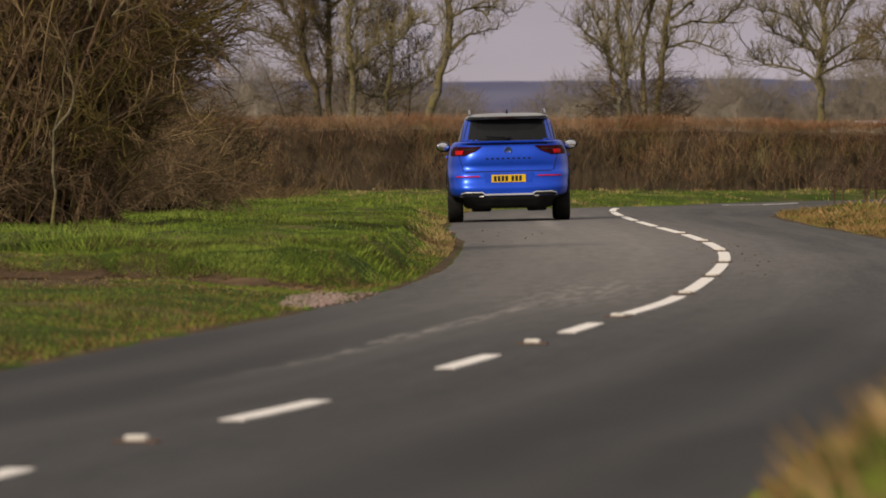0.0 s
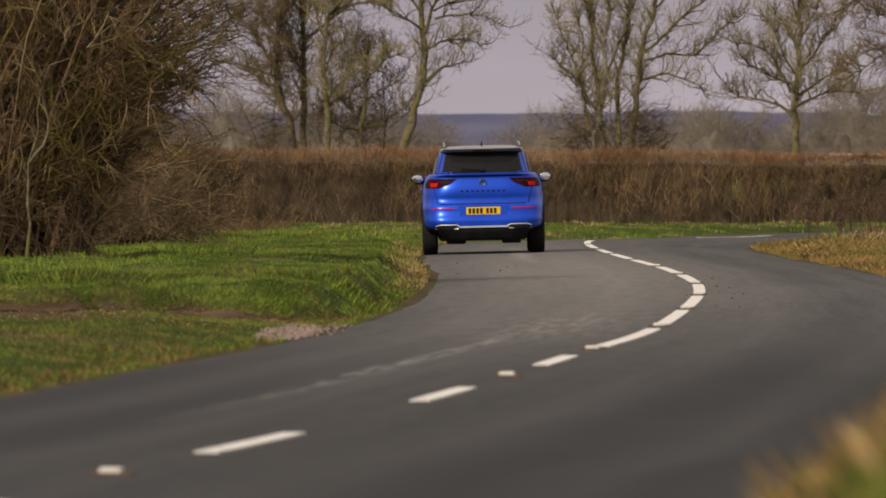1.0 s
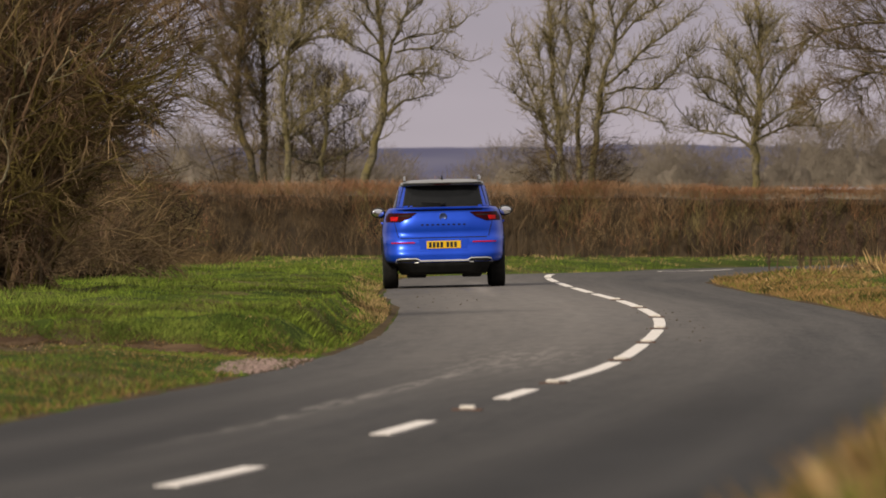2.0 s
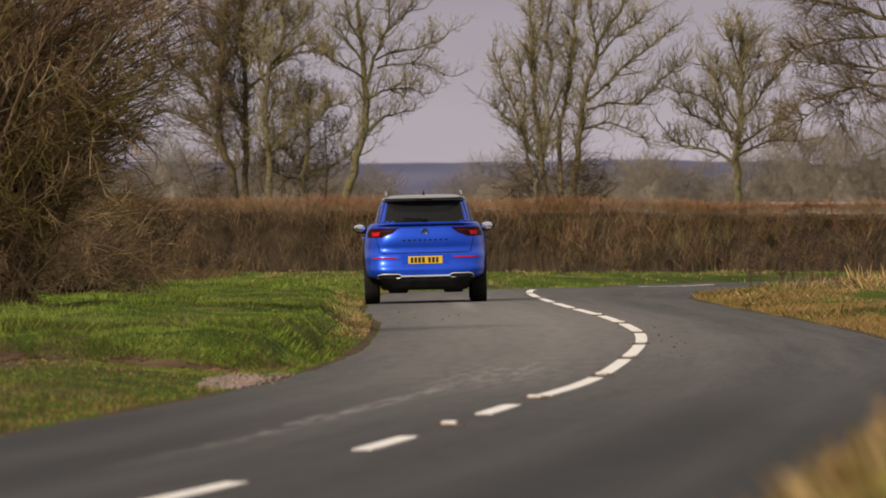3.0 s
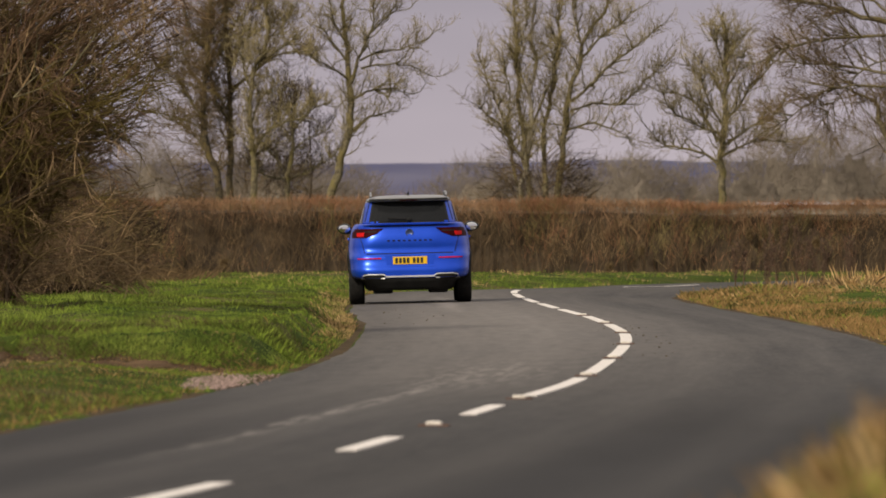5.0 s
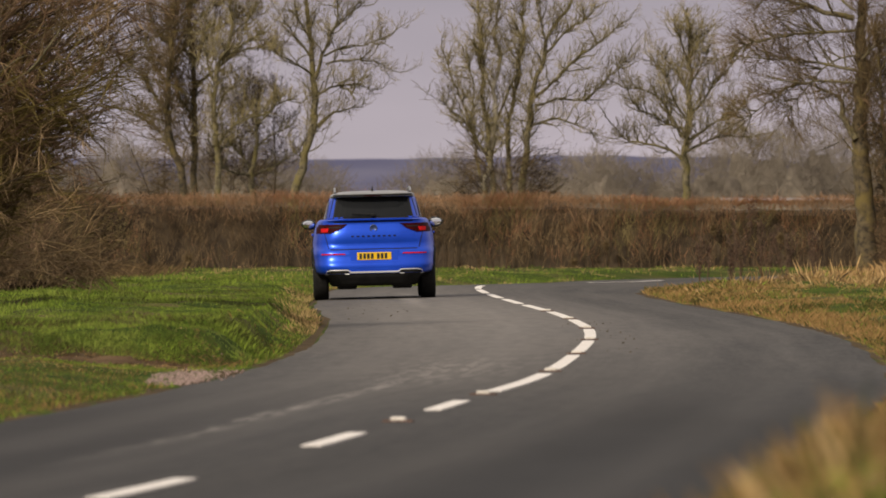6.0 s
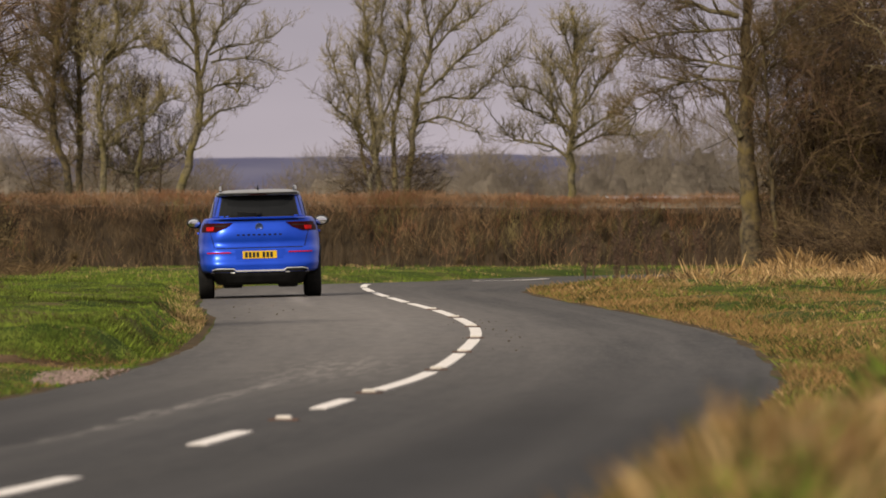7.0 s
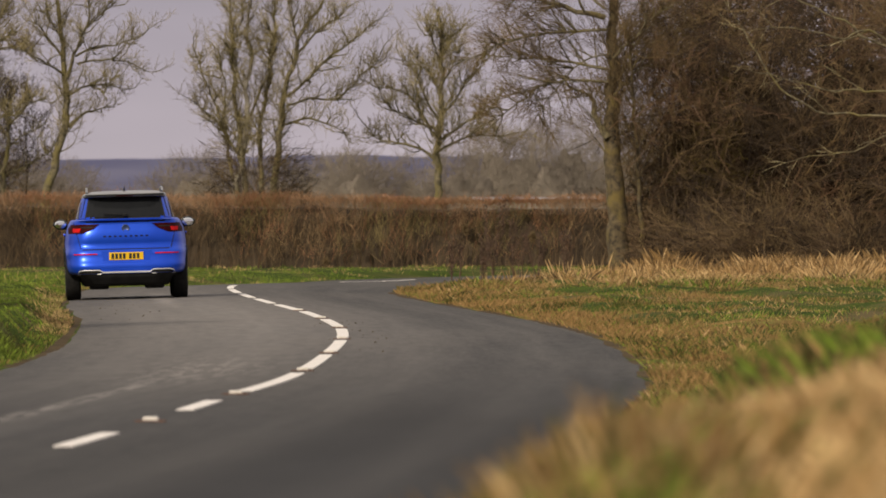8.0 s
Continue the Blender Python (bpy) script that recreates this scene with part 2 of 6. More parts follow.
class Heap:
    """Vertices and faces of one mesh, gathered with from_pydata in mind."""

    def __init__(self):
        self.v, self.f, self.mi = [], [], []

    def face(self, idx, mat=0):
        self.f.append(idx)
        self.mi.append(mat)

    def tube(self, pts, radii, sides=4, mat=0, tip=True):
        base, n = len(self.v), len(pts)
        ref = Vector((0.31, 0.17, 0.94))
        for i in range(n):
            a, b = pts[max(0, i - 1)], pts[min(n - 1, i + 1)]
            d = (b - a)
            if d.length < 1e-6:
                d = Vector((0, 0, 1))
            d.normalize()
            u = d.cross(ref)
            if u.length < 1e-3:
                u = d.cross(Vector((1, 0, 0)))
            u.normalize()
            w = d.cross(u)
            for k in range(sides):
                q = 2 * math.pi * k / sides
                p = pts[i] + (u * math.cos(q) + w * math.sin(q)) * radii[i]
                self.v.append((p.x, p.y, p.z))
        for i in range(n - 1):
            for k in range(sides):
                k2 = (k + 1) % sides
                self.face((base + i * sides + k, base + i * sides + k2, base + (i + 1) * sides + k2, base + (i + 1) * sides + k), mat)
        if tip:
            self.face(tuple(base + (n - 1) * sides + k for k in range(sides)), mat)

    def blade(self, p, lean, height, width, mat=0):
        """A grass blade, folded along its middle so that it has depth."""
        b = len(self.v)
        q = rng.uniform(0, math.pi)
        sx, sy = math.cos(q) * width * 0.5, math.sin(q) * width * 0.5
        mx, my, mz = p[0] + lean[0] * 0.36, p[1] + lean[1] * 0.36, p[2] + height * 0.55
        self.v += [(p[0], p[1], p[2]), (mx - sx, my - sy, mz), (mx + sx, my + sy, mz), (p[0] + lean[0], p[1] + lean[1], p[2] + height)]
        self.face((b, b + 2, b + 3), mat)
        self.face((b, b + 3, b + 1), mat)

    def ob(self, name, mats, parent=None, smooth=False):
        me = bpy.data.meshes.new(name)
        me.from_pydata(self.v, [], self.f)
        for m in (mats if isinstance(mats, (list, tuple)) else [mats]):
            me.materials.append(m)
        me.polygons.foreach_set("material_index", self.mi)
        if smooth:
            me.polygons.foreach_set("use_smooth", [True] * len(self.f))
        me.update()
        o = new(name, me)
        if parent:
            o.parent = parent
        return o


def part(name, bm, material, parent, label="", smooth=False):
    me = bpy.data.meshes.new(name)
    bmesh.ops.recalc_face_normals(bm, faces=bm.faces)
    bm.to_mesh(me)
    bm.free()
    me.materials.append(material)
    if smooth:
        me.polygons.foreach_set("use_smooth", [True] * len(me.polygons))
    o = new(name, me)
    o.parent = parent
    return tagged(o, label) if label else o


def spline(points, step):
    """Points every step metres along a smooth curve through the given ones."""
    out = []
    pts = [Vector(p) for p in points]
    pts = [2 * pts[0] - pts[1], *pts, 2 * pts[-1] - pts[-2]]
    for i in range(1, len(pts) - 2):
        a, b, c, d = pts[i - 1:i + 3]
        n = max(4, int((c - b).length / step * 2))
        for k in range(n):
            t = k / n
            out.append(0.5 * (2 * b + (c - a) * t + (2 * a - 5 * b + 4 * c - d) * t * t + (3 * b - a - 3 * c + d) * t ** 3))
    out.append(pts[-2])
    even, left = [out[0]], 0.0
    for p, q in zip(out, out[1:]):
        seg = (q - p).length
        pos = step - left
        while pos <= seg:
            even.append(p.lerp(q, pos / seg))
            pos += step
        left = seg - (pos - step)
    return even


def smooth_step(a, b, x):
    t = min(1.0, max(0.0, (x - a) / (b - a)))
    return t * t * (3 - 2 * t)


# ---------------------------------------------------------------- the road's line
HALF = 2.62
MIDDLE = spline([(-6.2, -30), (-4.6, 0), (-2.72, 22), (-1.60, 35), (-0.90, 41.7), (-0.16, 50.4), (0.50, 59.6), (1.11, 68.7), (1.72, 84), (2.0, 95), (2.05, 104),
                 (1.96, 115), (1.73, 127), (1.50, 141), (1.40, 155), (1.60, 164), (2.25, 169.5), (3.35, 174.5), (4.4, 182), (5.4, 190), (6.8, 200),
                 (9.6, 209), (15, 215.5), (24, 219.5), (40, 222), (75, 224)], 0.5)
MID = np.array([(p.x, p.y) for p in MIDDLE])
GO = np.gradient(MID, axis=0)
GO /= np.linalg.norm(GO, axis=1)[:, None]
SIDE = np.stack([GO[:, 1], -GO[:, 0]], axis=1)
ARC = np.arange(len(MID)) * 0.5


def dip(y):
    """The road falls away gently past a low crest."""
    return -0.085 * smooth_step(166, 190, y)


def off_road(x, y):
    """How far right of the road's middle a place lies."""
    i = int(np.argmin((MID[:, 0] - x) ** 2 + (MID[:, 1] - y) ** 2))
    return float((x - MID[i, 0]) * SIDE[i, 0] + (y - MID[i, 1]) * SIDE[i, 1]) if abs(x) < 70 and -30 < y < 226 else 60.0


def half(side, y):
    """Half the road's width: it widens on either side of the bend."""
    if side > 0:
        return HALF + 0.36 * smooth_step(148, 166, y) * (1 - smooth_step(186, 202, y))
    return HALF + 0.27 * smooth_step(78, 98, y) * (1 - smooth_step(126, 152, y))


def road_z(off, y):
    return 0.012 - 0.024 * abs(off) + dip(y) - 0.020 * (1 - smooth_step(32, 60, y))


def edge_wobble(s, side):
    return 0.10 * noise.noise((s * 0.23, side * 7.0, 0)) + 0.05 * noise.noise((s * 0.9, side * 3.0, 2))


def bank_y(x):
    """Where the low cut bank runs."""
    return 76.2 + 0.9 * (x + 3) + 0.9 * noise.noise((x * 0.8, 1, 0)) + 0.4 * noise.noise((x * 2.9, 5, 0))


def ground_z(x, y):
    o = off_road(x, y)
    d = abs(o) - half(o, y)
    lip = road_z(HALF, y)
    if d < 0.25:
        return lip - 0.08 + 0.072 * smooth_step(-0.40, -0.12, d)
    bumps = 0.05 * noise.noise((x * 0.35, y * 0.12, 0)) + 0.02 * noise.noise((x * 1.6, y * 0.5, 5))
    level = 0.02 + (bumps if abs(x) < 60 and y < 260 else 0.0) + dip(y) * 0.3
    if o < 0 and 70 < y < 140:
        # a low cut bank in the left verge
        level += 0.13 * smooth_step(-0.5, 0.5, y - bank_y(x)) * (1 - smooth_step(95, 135, y))
    if o < 0 and 72 < y < 168:
        level += smooth_step(0.2, 0.9, d) * (0.08 * noise.noise((x * 1.3, y * 0.30, 40)) + 0.05 * noise.noise((x * 2.9, y * 0.7, 41)))
    if o > 0 and y < 120:
        # the verge climbs a little on the camera's side
        level += 0.10 * smooth_step(0.5, 2.5, d) * (1 - smooth_step(60, 120, y)) * smooth_step(4, 14, y)
    if o > 0 and 60 < y < 200:
        level += 0.10 * noise.noise((x * 1.0, y * 0.16, 12)) + 0.06 * noise.noise((x * 2.6, y * 0.6, 13))
    if o > 0 and x > 4 and 170 < y < 200:
        # matted straw piled before the thicket
        level += (0.13 + 0.09 * noise.noise((x * 0.7, y * 0.2, 4))) * smooth_step(6.0, 9.5, x) * smooth_step(178, 189, y + 7 * noise.noise((x * 0.45, 2, 1)) + 3 * noise.noise((x * 1.3, 4, 1))) * (1 - smooth_step(193, 199, y))
    up = smooth_step(0.25, 1.6, d)
    if o < 0 and 70 < y < 172:
        # thick turf that overhangs the tarmac
        turf = smooth_step(-0.5, 0.5, y - bank_y(x)) * (1 - smooth_step(150, 172, y))
        up = max(up, turf * smooth_step(0.22, 0.55, d + 0.15 * noise.noise((x * 0.9, y * 0.35, 3))))
        level += 0.09 * turf
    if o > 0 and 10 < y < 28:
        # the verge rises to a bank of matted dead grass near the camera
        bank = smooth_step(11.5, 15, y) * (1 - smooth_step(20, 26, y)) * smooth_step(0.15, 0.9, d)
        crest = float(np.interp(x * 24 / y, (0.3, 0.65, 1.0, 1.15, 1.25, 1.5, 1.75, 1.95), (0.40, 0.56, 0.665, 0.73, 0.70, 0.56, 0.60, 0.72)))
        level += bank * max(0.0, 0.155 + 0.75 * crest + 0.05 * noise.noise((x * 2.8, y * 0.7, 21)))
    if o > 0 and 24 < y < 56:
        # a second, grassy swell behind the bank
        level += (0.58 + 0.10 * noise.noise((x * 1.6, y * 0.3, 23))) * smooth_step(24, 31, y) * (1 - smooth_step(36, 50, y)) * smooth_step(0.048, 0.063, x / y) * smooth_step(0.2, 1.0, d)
    return (lip - 0.02) * (1 - up) + up * level


def grid_steps(lo, hi, step, far):
    mid = [lo + step * i for i in range(int((hi - lo) / step) + 1)]
    out, s, v = [], step, hi
    while v < far:
        s *= 1.25
        v += s
        out.append(v)
    back, s, v = [], step, lo
    while v > -far:
        s *= 1.25
        v -= s
        back.append(v)
    return back[::-1] + mid + out


xs, ys = grid_steps(-9, 11, 0.2, 4200), grid_steps(-6, 240, 0.9, 4200)
ground = Heap()
for y in ys:
    for x in xs:
        ground.v.append((x, y, ground_z(x, y)))
SHEET = np.array([v[2] for v in ground.v]).reshape(len(ys), len(xs))


def sheet_z(x, y):
    """Height of the ground sheet itself."""
    i, j = bisect_right(xs, x) - 1, bisect_right(ys, y) - 1
    s, t = (x - xs[i]) / (xs[i + 1] - xs[i]), (y - ys[j]) / (ys[j + 1] - ys[j])
    return float((SHEET[j, i] * (1 - s) + SHEET[j, i + 1] * s) * (1 - t) + (SHEET[j + 1, i] * (1 - s) + SHEET[j + 1, i + 1] * s) * t)


def bisect_right(seq, v):
    lo, hi = 0, len(seq)
    while lo < hi:
        m = (lo + hi) // 2
        if v < seq[m]:
            hi = m
        else:
            lo = m + 1
    return lo


for j in range(len(ys) - 1):
    for i in range(len(xs) - 1):
        a = j * len(xs) + i
        off = off_road((xs[i] + xs[i + 1]) / 2, (ys[j] + ys[j + 1]) / 2)
        bare = abs(abs(off) - half(off, ys[j])) < 0.08
        x, y = xs[i] + 0.1, ys[j] + 0.45
        d = off_road(x, y) - half(1, y)
        wild = 0.9 * noise.noise((x * 0.8, y * 0.12, 6)) + 0.35 * noise.noise((x * 2.5, y * 0.6, 8))
        straw = d > 0.3 and x > 5.6 + 1.5 * wild and 174 + 16 * wild < y < 212
        straw = straw or (d > 0.4 and x > 0.055 * y and 9 < y < 28)
        rusty = (0 < d < 0.9 + 1.6 * wild + 0.005 * y and 30 < y < 200) or (d > 0.4 and x < 5 and 5 < y < 32 and wild > 0.15)
        cut_foot = off_road(x, y) < 0 and -6 < x < -1.6 and -1.7 < y - bank_y(x) < 0.1
        ground.face((a, a + 1, a + 1 + len(xs), a + len(xs)), 1 if bare or cut_foot else 3 if straw else 2 if rusty else 0)
tagged(ground.ob("ground", [M_GROUND, M_SOIL, M_RUSTTURF, M_THATCH], smooth=True), "rough green turf and bare soil beside the lane", "ground", kind="structure")

road = Heap()
ACROSS = [-1.0, -0.93, -0.6, -0.3, 0.0, 0.3, 0.6, 0.93, 1.0]
for i in range(len(MID)):
    for a in ACROSS:
        w = half(a, MID[i, 1]) + edge_wobble(ARC[i], -1 if a < 0 else 1)
        o = a * w
        z = road_z(o, MID[i, 1]) - (0.012 if abs(a) == 1.0 else 0)
        road.v.append((MID[i, 0] + SIDE[i, 0] * o, MID[i, 1] + SIDE[i, 1] * o, z))
n = len(ACROSS)
for i in range(len(MID) - 1):
    for k in range(n - 1):
        a = i * n + k
        road.face((a, a + 1, a + 1 + n, a + n))
# the broken outer lip of the tarmac
for k in (0, n - 1):
    start = len(road.v)
    for i in range(len(MID)):
        x, y, z = road.v[i * n + k]
        road.v.append((x, y, z - 0.12))
    for i in range(len(MID) - 1):
        road.face((i * n + k, (i + 1) * n + k, start + i + 1, start + i))
SCUFF = [float(ARC[int(np.argmin(np.abs(MID[:, 1] - y)))]) for y in (59, 72, 138, 42, 112)]
road_ob = road.ob("road", asphalt(), smooth=True)
lane = road_ob.data.uv_layers.new(name="lane")
for loop in road_ob.data.loops:
    k = loop.vertex_index
    i, a = divmod(k, n) if k < len(MID) * n else ((k - len(MID) * n) % len(MID), 0 if k < len(MID) * (n + 1) else n - 1)
    lane.data[loop.index].uv = (ACROSS[a] * HALF, ARC[i])
tagged(road_ob, "narrow winding country lane of worn grey asphalt", "road", kind="structure")


def along(s):
    i = min(len(MID) - 2, max(0, int(s / 0.5)))
    t = s / 0.5 - i
    p, d = MID[i] * (1 - t) + MID[i + 1] * t, SIDE[i]
    return p, d


def s_at(y):
    return float(ARC[int(np.argmin(np.abs(MID[:, 1] - y)))])


def dash(s0, length, width):
    h = Heap()
    m = max(2, int(length / 0.5))
    for j in range(m + 1):
        s = s0 + length * j / m
        p, d = along(s)
        end = 0.9 if j in (0, m) else 1.0
        for o in (-width / 2 * end, width / 2 * end):
            x, y = p[0] + d[0] * o, p[1] + d[1] * o
            z = road_z(o, p[1])
            h.v += [(x, y, z + 0.008), (x, y, z - 0.004)]
    for j in range(m):
        a = j * 4
        h.face((a, a + 2, a + 6, a + 4))
        h.face((a, a + 4, a + 5, a + 1))
        h.face((a + 2, a + 3, a + 7, a + 6))
    h.face((0, 1, 3, 2))
    h.face((m * 4, m * 4 + 2, m * 4 + 3, m * 4 + 1))
    o = h.ob("lane_marking", M_PAINT)
    return tagged(o, "worn white painted dash on the asphalt", "lane marking", "dashes of the centre line")


# ordinary dashes near the camera, then the long warning dashes of the bend
S0 = s_at(46.9) + 0.28
for k in range(-7, 2):
    dash(S0 + 8.6 * k, 2.85, 0.115)
s = s_at(61.7)
while along(s + 3.8)[0][1] < 168.5:
    dash(s, 7.1, 0.115)
    s += 9.4
# the line shows again past the crest
for y in (177.0, 184.6):
    dash(s_at(y), 6.4, 0.115)


M_IRON = grainy("rusty_iron", (0.07, 0.032, 0.018), (0.13, 0.062, 0.035), 0.05, 0.8, 0.4, 0.02)
M_STUD = grainy("stud_lens", (0.62, 0.58, 0.52), (0.75, 0.70, 0.64), 0.05, 0.35)


def road_stud(s):
    p, d = along(s)
    root = tagged(new("road_stud"), "white reflecting stud in a rusty iron shoe", "road stud", "studs of the centre line")
    root.matrix_basis = pose(p[0], p[1], road_z(0, p[1]) - 0.004, 0, 0, math.degrees(math.atan2(d[1], d[0])))
    for name, size, z, mat in (("shoe", (0.17, 0.20, 0.013), 0.004, M_IRON), ("reflector", (0.088, 0.09, 0.026), 0.017, M_STUD)):
        bm = bmesh.new()
        bmesh.ops.create_cube(bm, size=1, matrix=pose(0, 0, z) @ Matrix.Diagonal((*size, 1)))
        bmesh.ops.bevel(bm, geom=list(bm.edges), offset=min(size) * 0.3, segments=2, affect="EDGES", profile=0.5)
        part(name, bm, mat, root)


for y in (17.8, 35.65, 52.9):
    road_stud(s_at(y))
s = s_at(61.7) - 1.0
while s < s_at(120):
    road_stud(s)
    s += 9.4

# ---------------------------------------------------------------- trees and scrub
def unit(v):
    return v.normalized() if v.length > 1e-6 else Vector((0, 0, 1))


def shake(r, k):
    return Vector((r.uniform(-k, k), r.uniform(-k, k), r.uniform(-k, k)))


def limb(heaps, r, p, d, length, radius, level, spec):
    """A bent, tapering branch and all that grows from it. heaps: trunk, branches, twigs."""
    last = spec["levels"]
    heap = heaps[0] if level == 0 else heaps[1] if level < last - 1 else heaps[2]
    segs = 1 if level >= last else max(2, (9, 6, 4, 3, 2)[min(level, 4)])
    sides = (8, 5, 3, 3, 3)[min(level, 4)]
    pts, radii, dirs = [p.copy()], [radius], [d.copy()]
    rise, wander = spec["rise"], spec["wander"] * (0.45 if level == 0 else 1.0)
    end = spec.get("taper", 0.25) if level == 0 else 0.35
    for i in range(segs):
        d = unit(d + shake(r, wander) + Vector((0, 0, rise * (0.6 if level else 0.3))))
        p = p + d * (length / segs)
        pts.append(p.copy())
        radii.append(radius * (1 - (1 - end) * (i + 1) / segs))
        dirs.append(d.copy())
    heap.tube(pts, radii, sides, tip=level < last)
    if level >= last:
        return
    count = spec["kids"][min(level, len(spec["kids"]) - 1)]
    start = spec["bare"] if level == 0 else 0.15
    spin = r.uniform(0, 6.28)
    for k in range(count):
        f = start + (1 - start) * (k + r.uniform(0.1, 0.9)) / count
        i = min(segs - 1, int(f * segs))
        q = pts[i].lerp(pts[i + 1], f * segs - i)
        axis = dirs[i + 1]
        spin += 2.4 + r.uniform(-0.5, 0.5)
        out = unit(axis.orthogonal())
        out.rotate(Quaternion(axis, spin))
        open_up = spec["open"] * r.uniform(0.75, 1.25)
        nd = unit(axis * math.cos(open_up) + out * math.sin(open_up))
        if spec.get("flat") and level >= 1:
            nd = unit(nd * Vector((1, 1, 0.8)))
        shrink = spec["shrink"] * r.uniform(0.7, 1.2) * (1.12 - 0.55 * f if level == 0 else 1.0)
        nr = max(spec["thin"], (radius * (1 - 0.7 * f)) * r.uniform(0.38, 0.58))
        limb(heaps, r, q, nd, length * shrink, nr, level + 1, spec)
    if level > 0 and level < last:
        limb(heaps, r, pts[-1], dirs[-1], length * 0.5, max(spec["thin"], radii[-1]), level + 1, spec)


def tree_shape(name, label, seed, x, y, stems, limbs, barks=None, group="", twig=None, bushy=1.0, grow=None):
    """A leafless tree: crooked tubes along the given bends, with branches and twigs grown from them at random."""
    r = random.Random(seed)
    root = tagged(new(name), label, "bare tree", group)
    root.location = (x, y, ground_z(x, y) - 0.05)
    twigs, habit = Heap(), {**GROW, **(grow or {})}

    def grown(points, radius, heap, sides, end, deep):
        y0 = r.uniform(-deep, deep)
        path = spline([(p[0], y0 * i / max(1, len(points) - 1), p[1]) for i, p in enumerate(points)], 0.22)
        n = len(path)
        for i, p in enumerate(path):
            k = min(1.0, i / 3)
            p.x += 0.10 * k * noise.noise((i * 0.55, seed, radius * 90))
            p.z += 0.08 * k * noise.noise((i * 0.55, seed + 5, radius * 90))
        heap.tube(path, [radius * (1 - (1 - end) * i / (n - 1)) for i in range(n)], sides)
        return path

    def sprout(path, heap, start, rate, size):
        length = 0.22 * (len(path) - 1)
        for _ in range(int(length * rate * bushy)):
            f = start + (1 - start) * r.random() ** 0.8
            i = min(len(path) - 2, int(f * (len(path) - 1)))
            axis = unit(path[i + 1] - path[i])
            out = unit(axis.orthogonal())
            out.rotate(Quaternion(axis, r.uniform(0, 6.28)))
            open_up = r.uniform(0.5, 1.15)
            d = unit(axis * math.cos(open_up) + out * math.sin(open_up) + Vector((0, 0, 0.25)))
            ln = size * r.uniform(0.5, 1.3) * (1.15 - 0.5 * f)
            limb([heap, heap, twigs], r, path[i], d, ln, 0.007 + 0.018 * ln, 1, habit)

    for k, (radius, pts) in enumerate(stems):
        trunk = Heap()
        path = grown(pts, radius * 0.88, trunk, 10, 0.26, 0.3)
        sprout(path, trunk, 0.36, 6.5, 0.75)
        trunk.ob("trunk", (barks or [M_BARK] * len(stems))[min(k, len(barks or stems) - 1)], root, smooth=True)
    for radius, pts in limbs:
        bough = Heap()
        path = grown(pts, radius * 0.75, bough, 6, 0.3, 1.1)
        sprout(path, bough, 0.15, 9.0, 0.68)
        limb([bough, bough, twigs], r, path[-1], unit(path[-1] - path[-2]), 0.6, radius * 0.3, 1, habit)
        bough.ob("bough", M_BARK, root, smooth=True)
    tagged(twigs.ob("crown", twig or M_TWIG, root), kind="stuff")
    return root


GROW = dict(levels=3, kids=(0, 5, 3), bare=0.2, rise=0.26, wander=0.50, open=0.80, shrink=0.55, thin=0.0056)


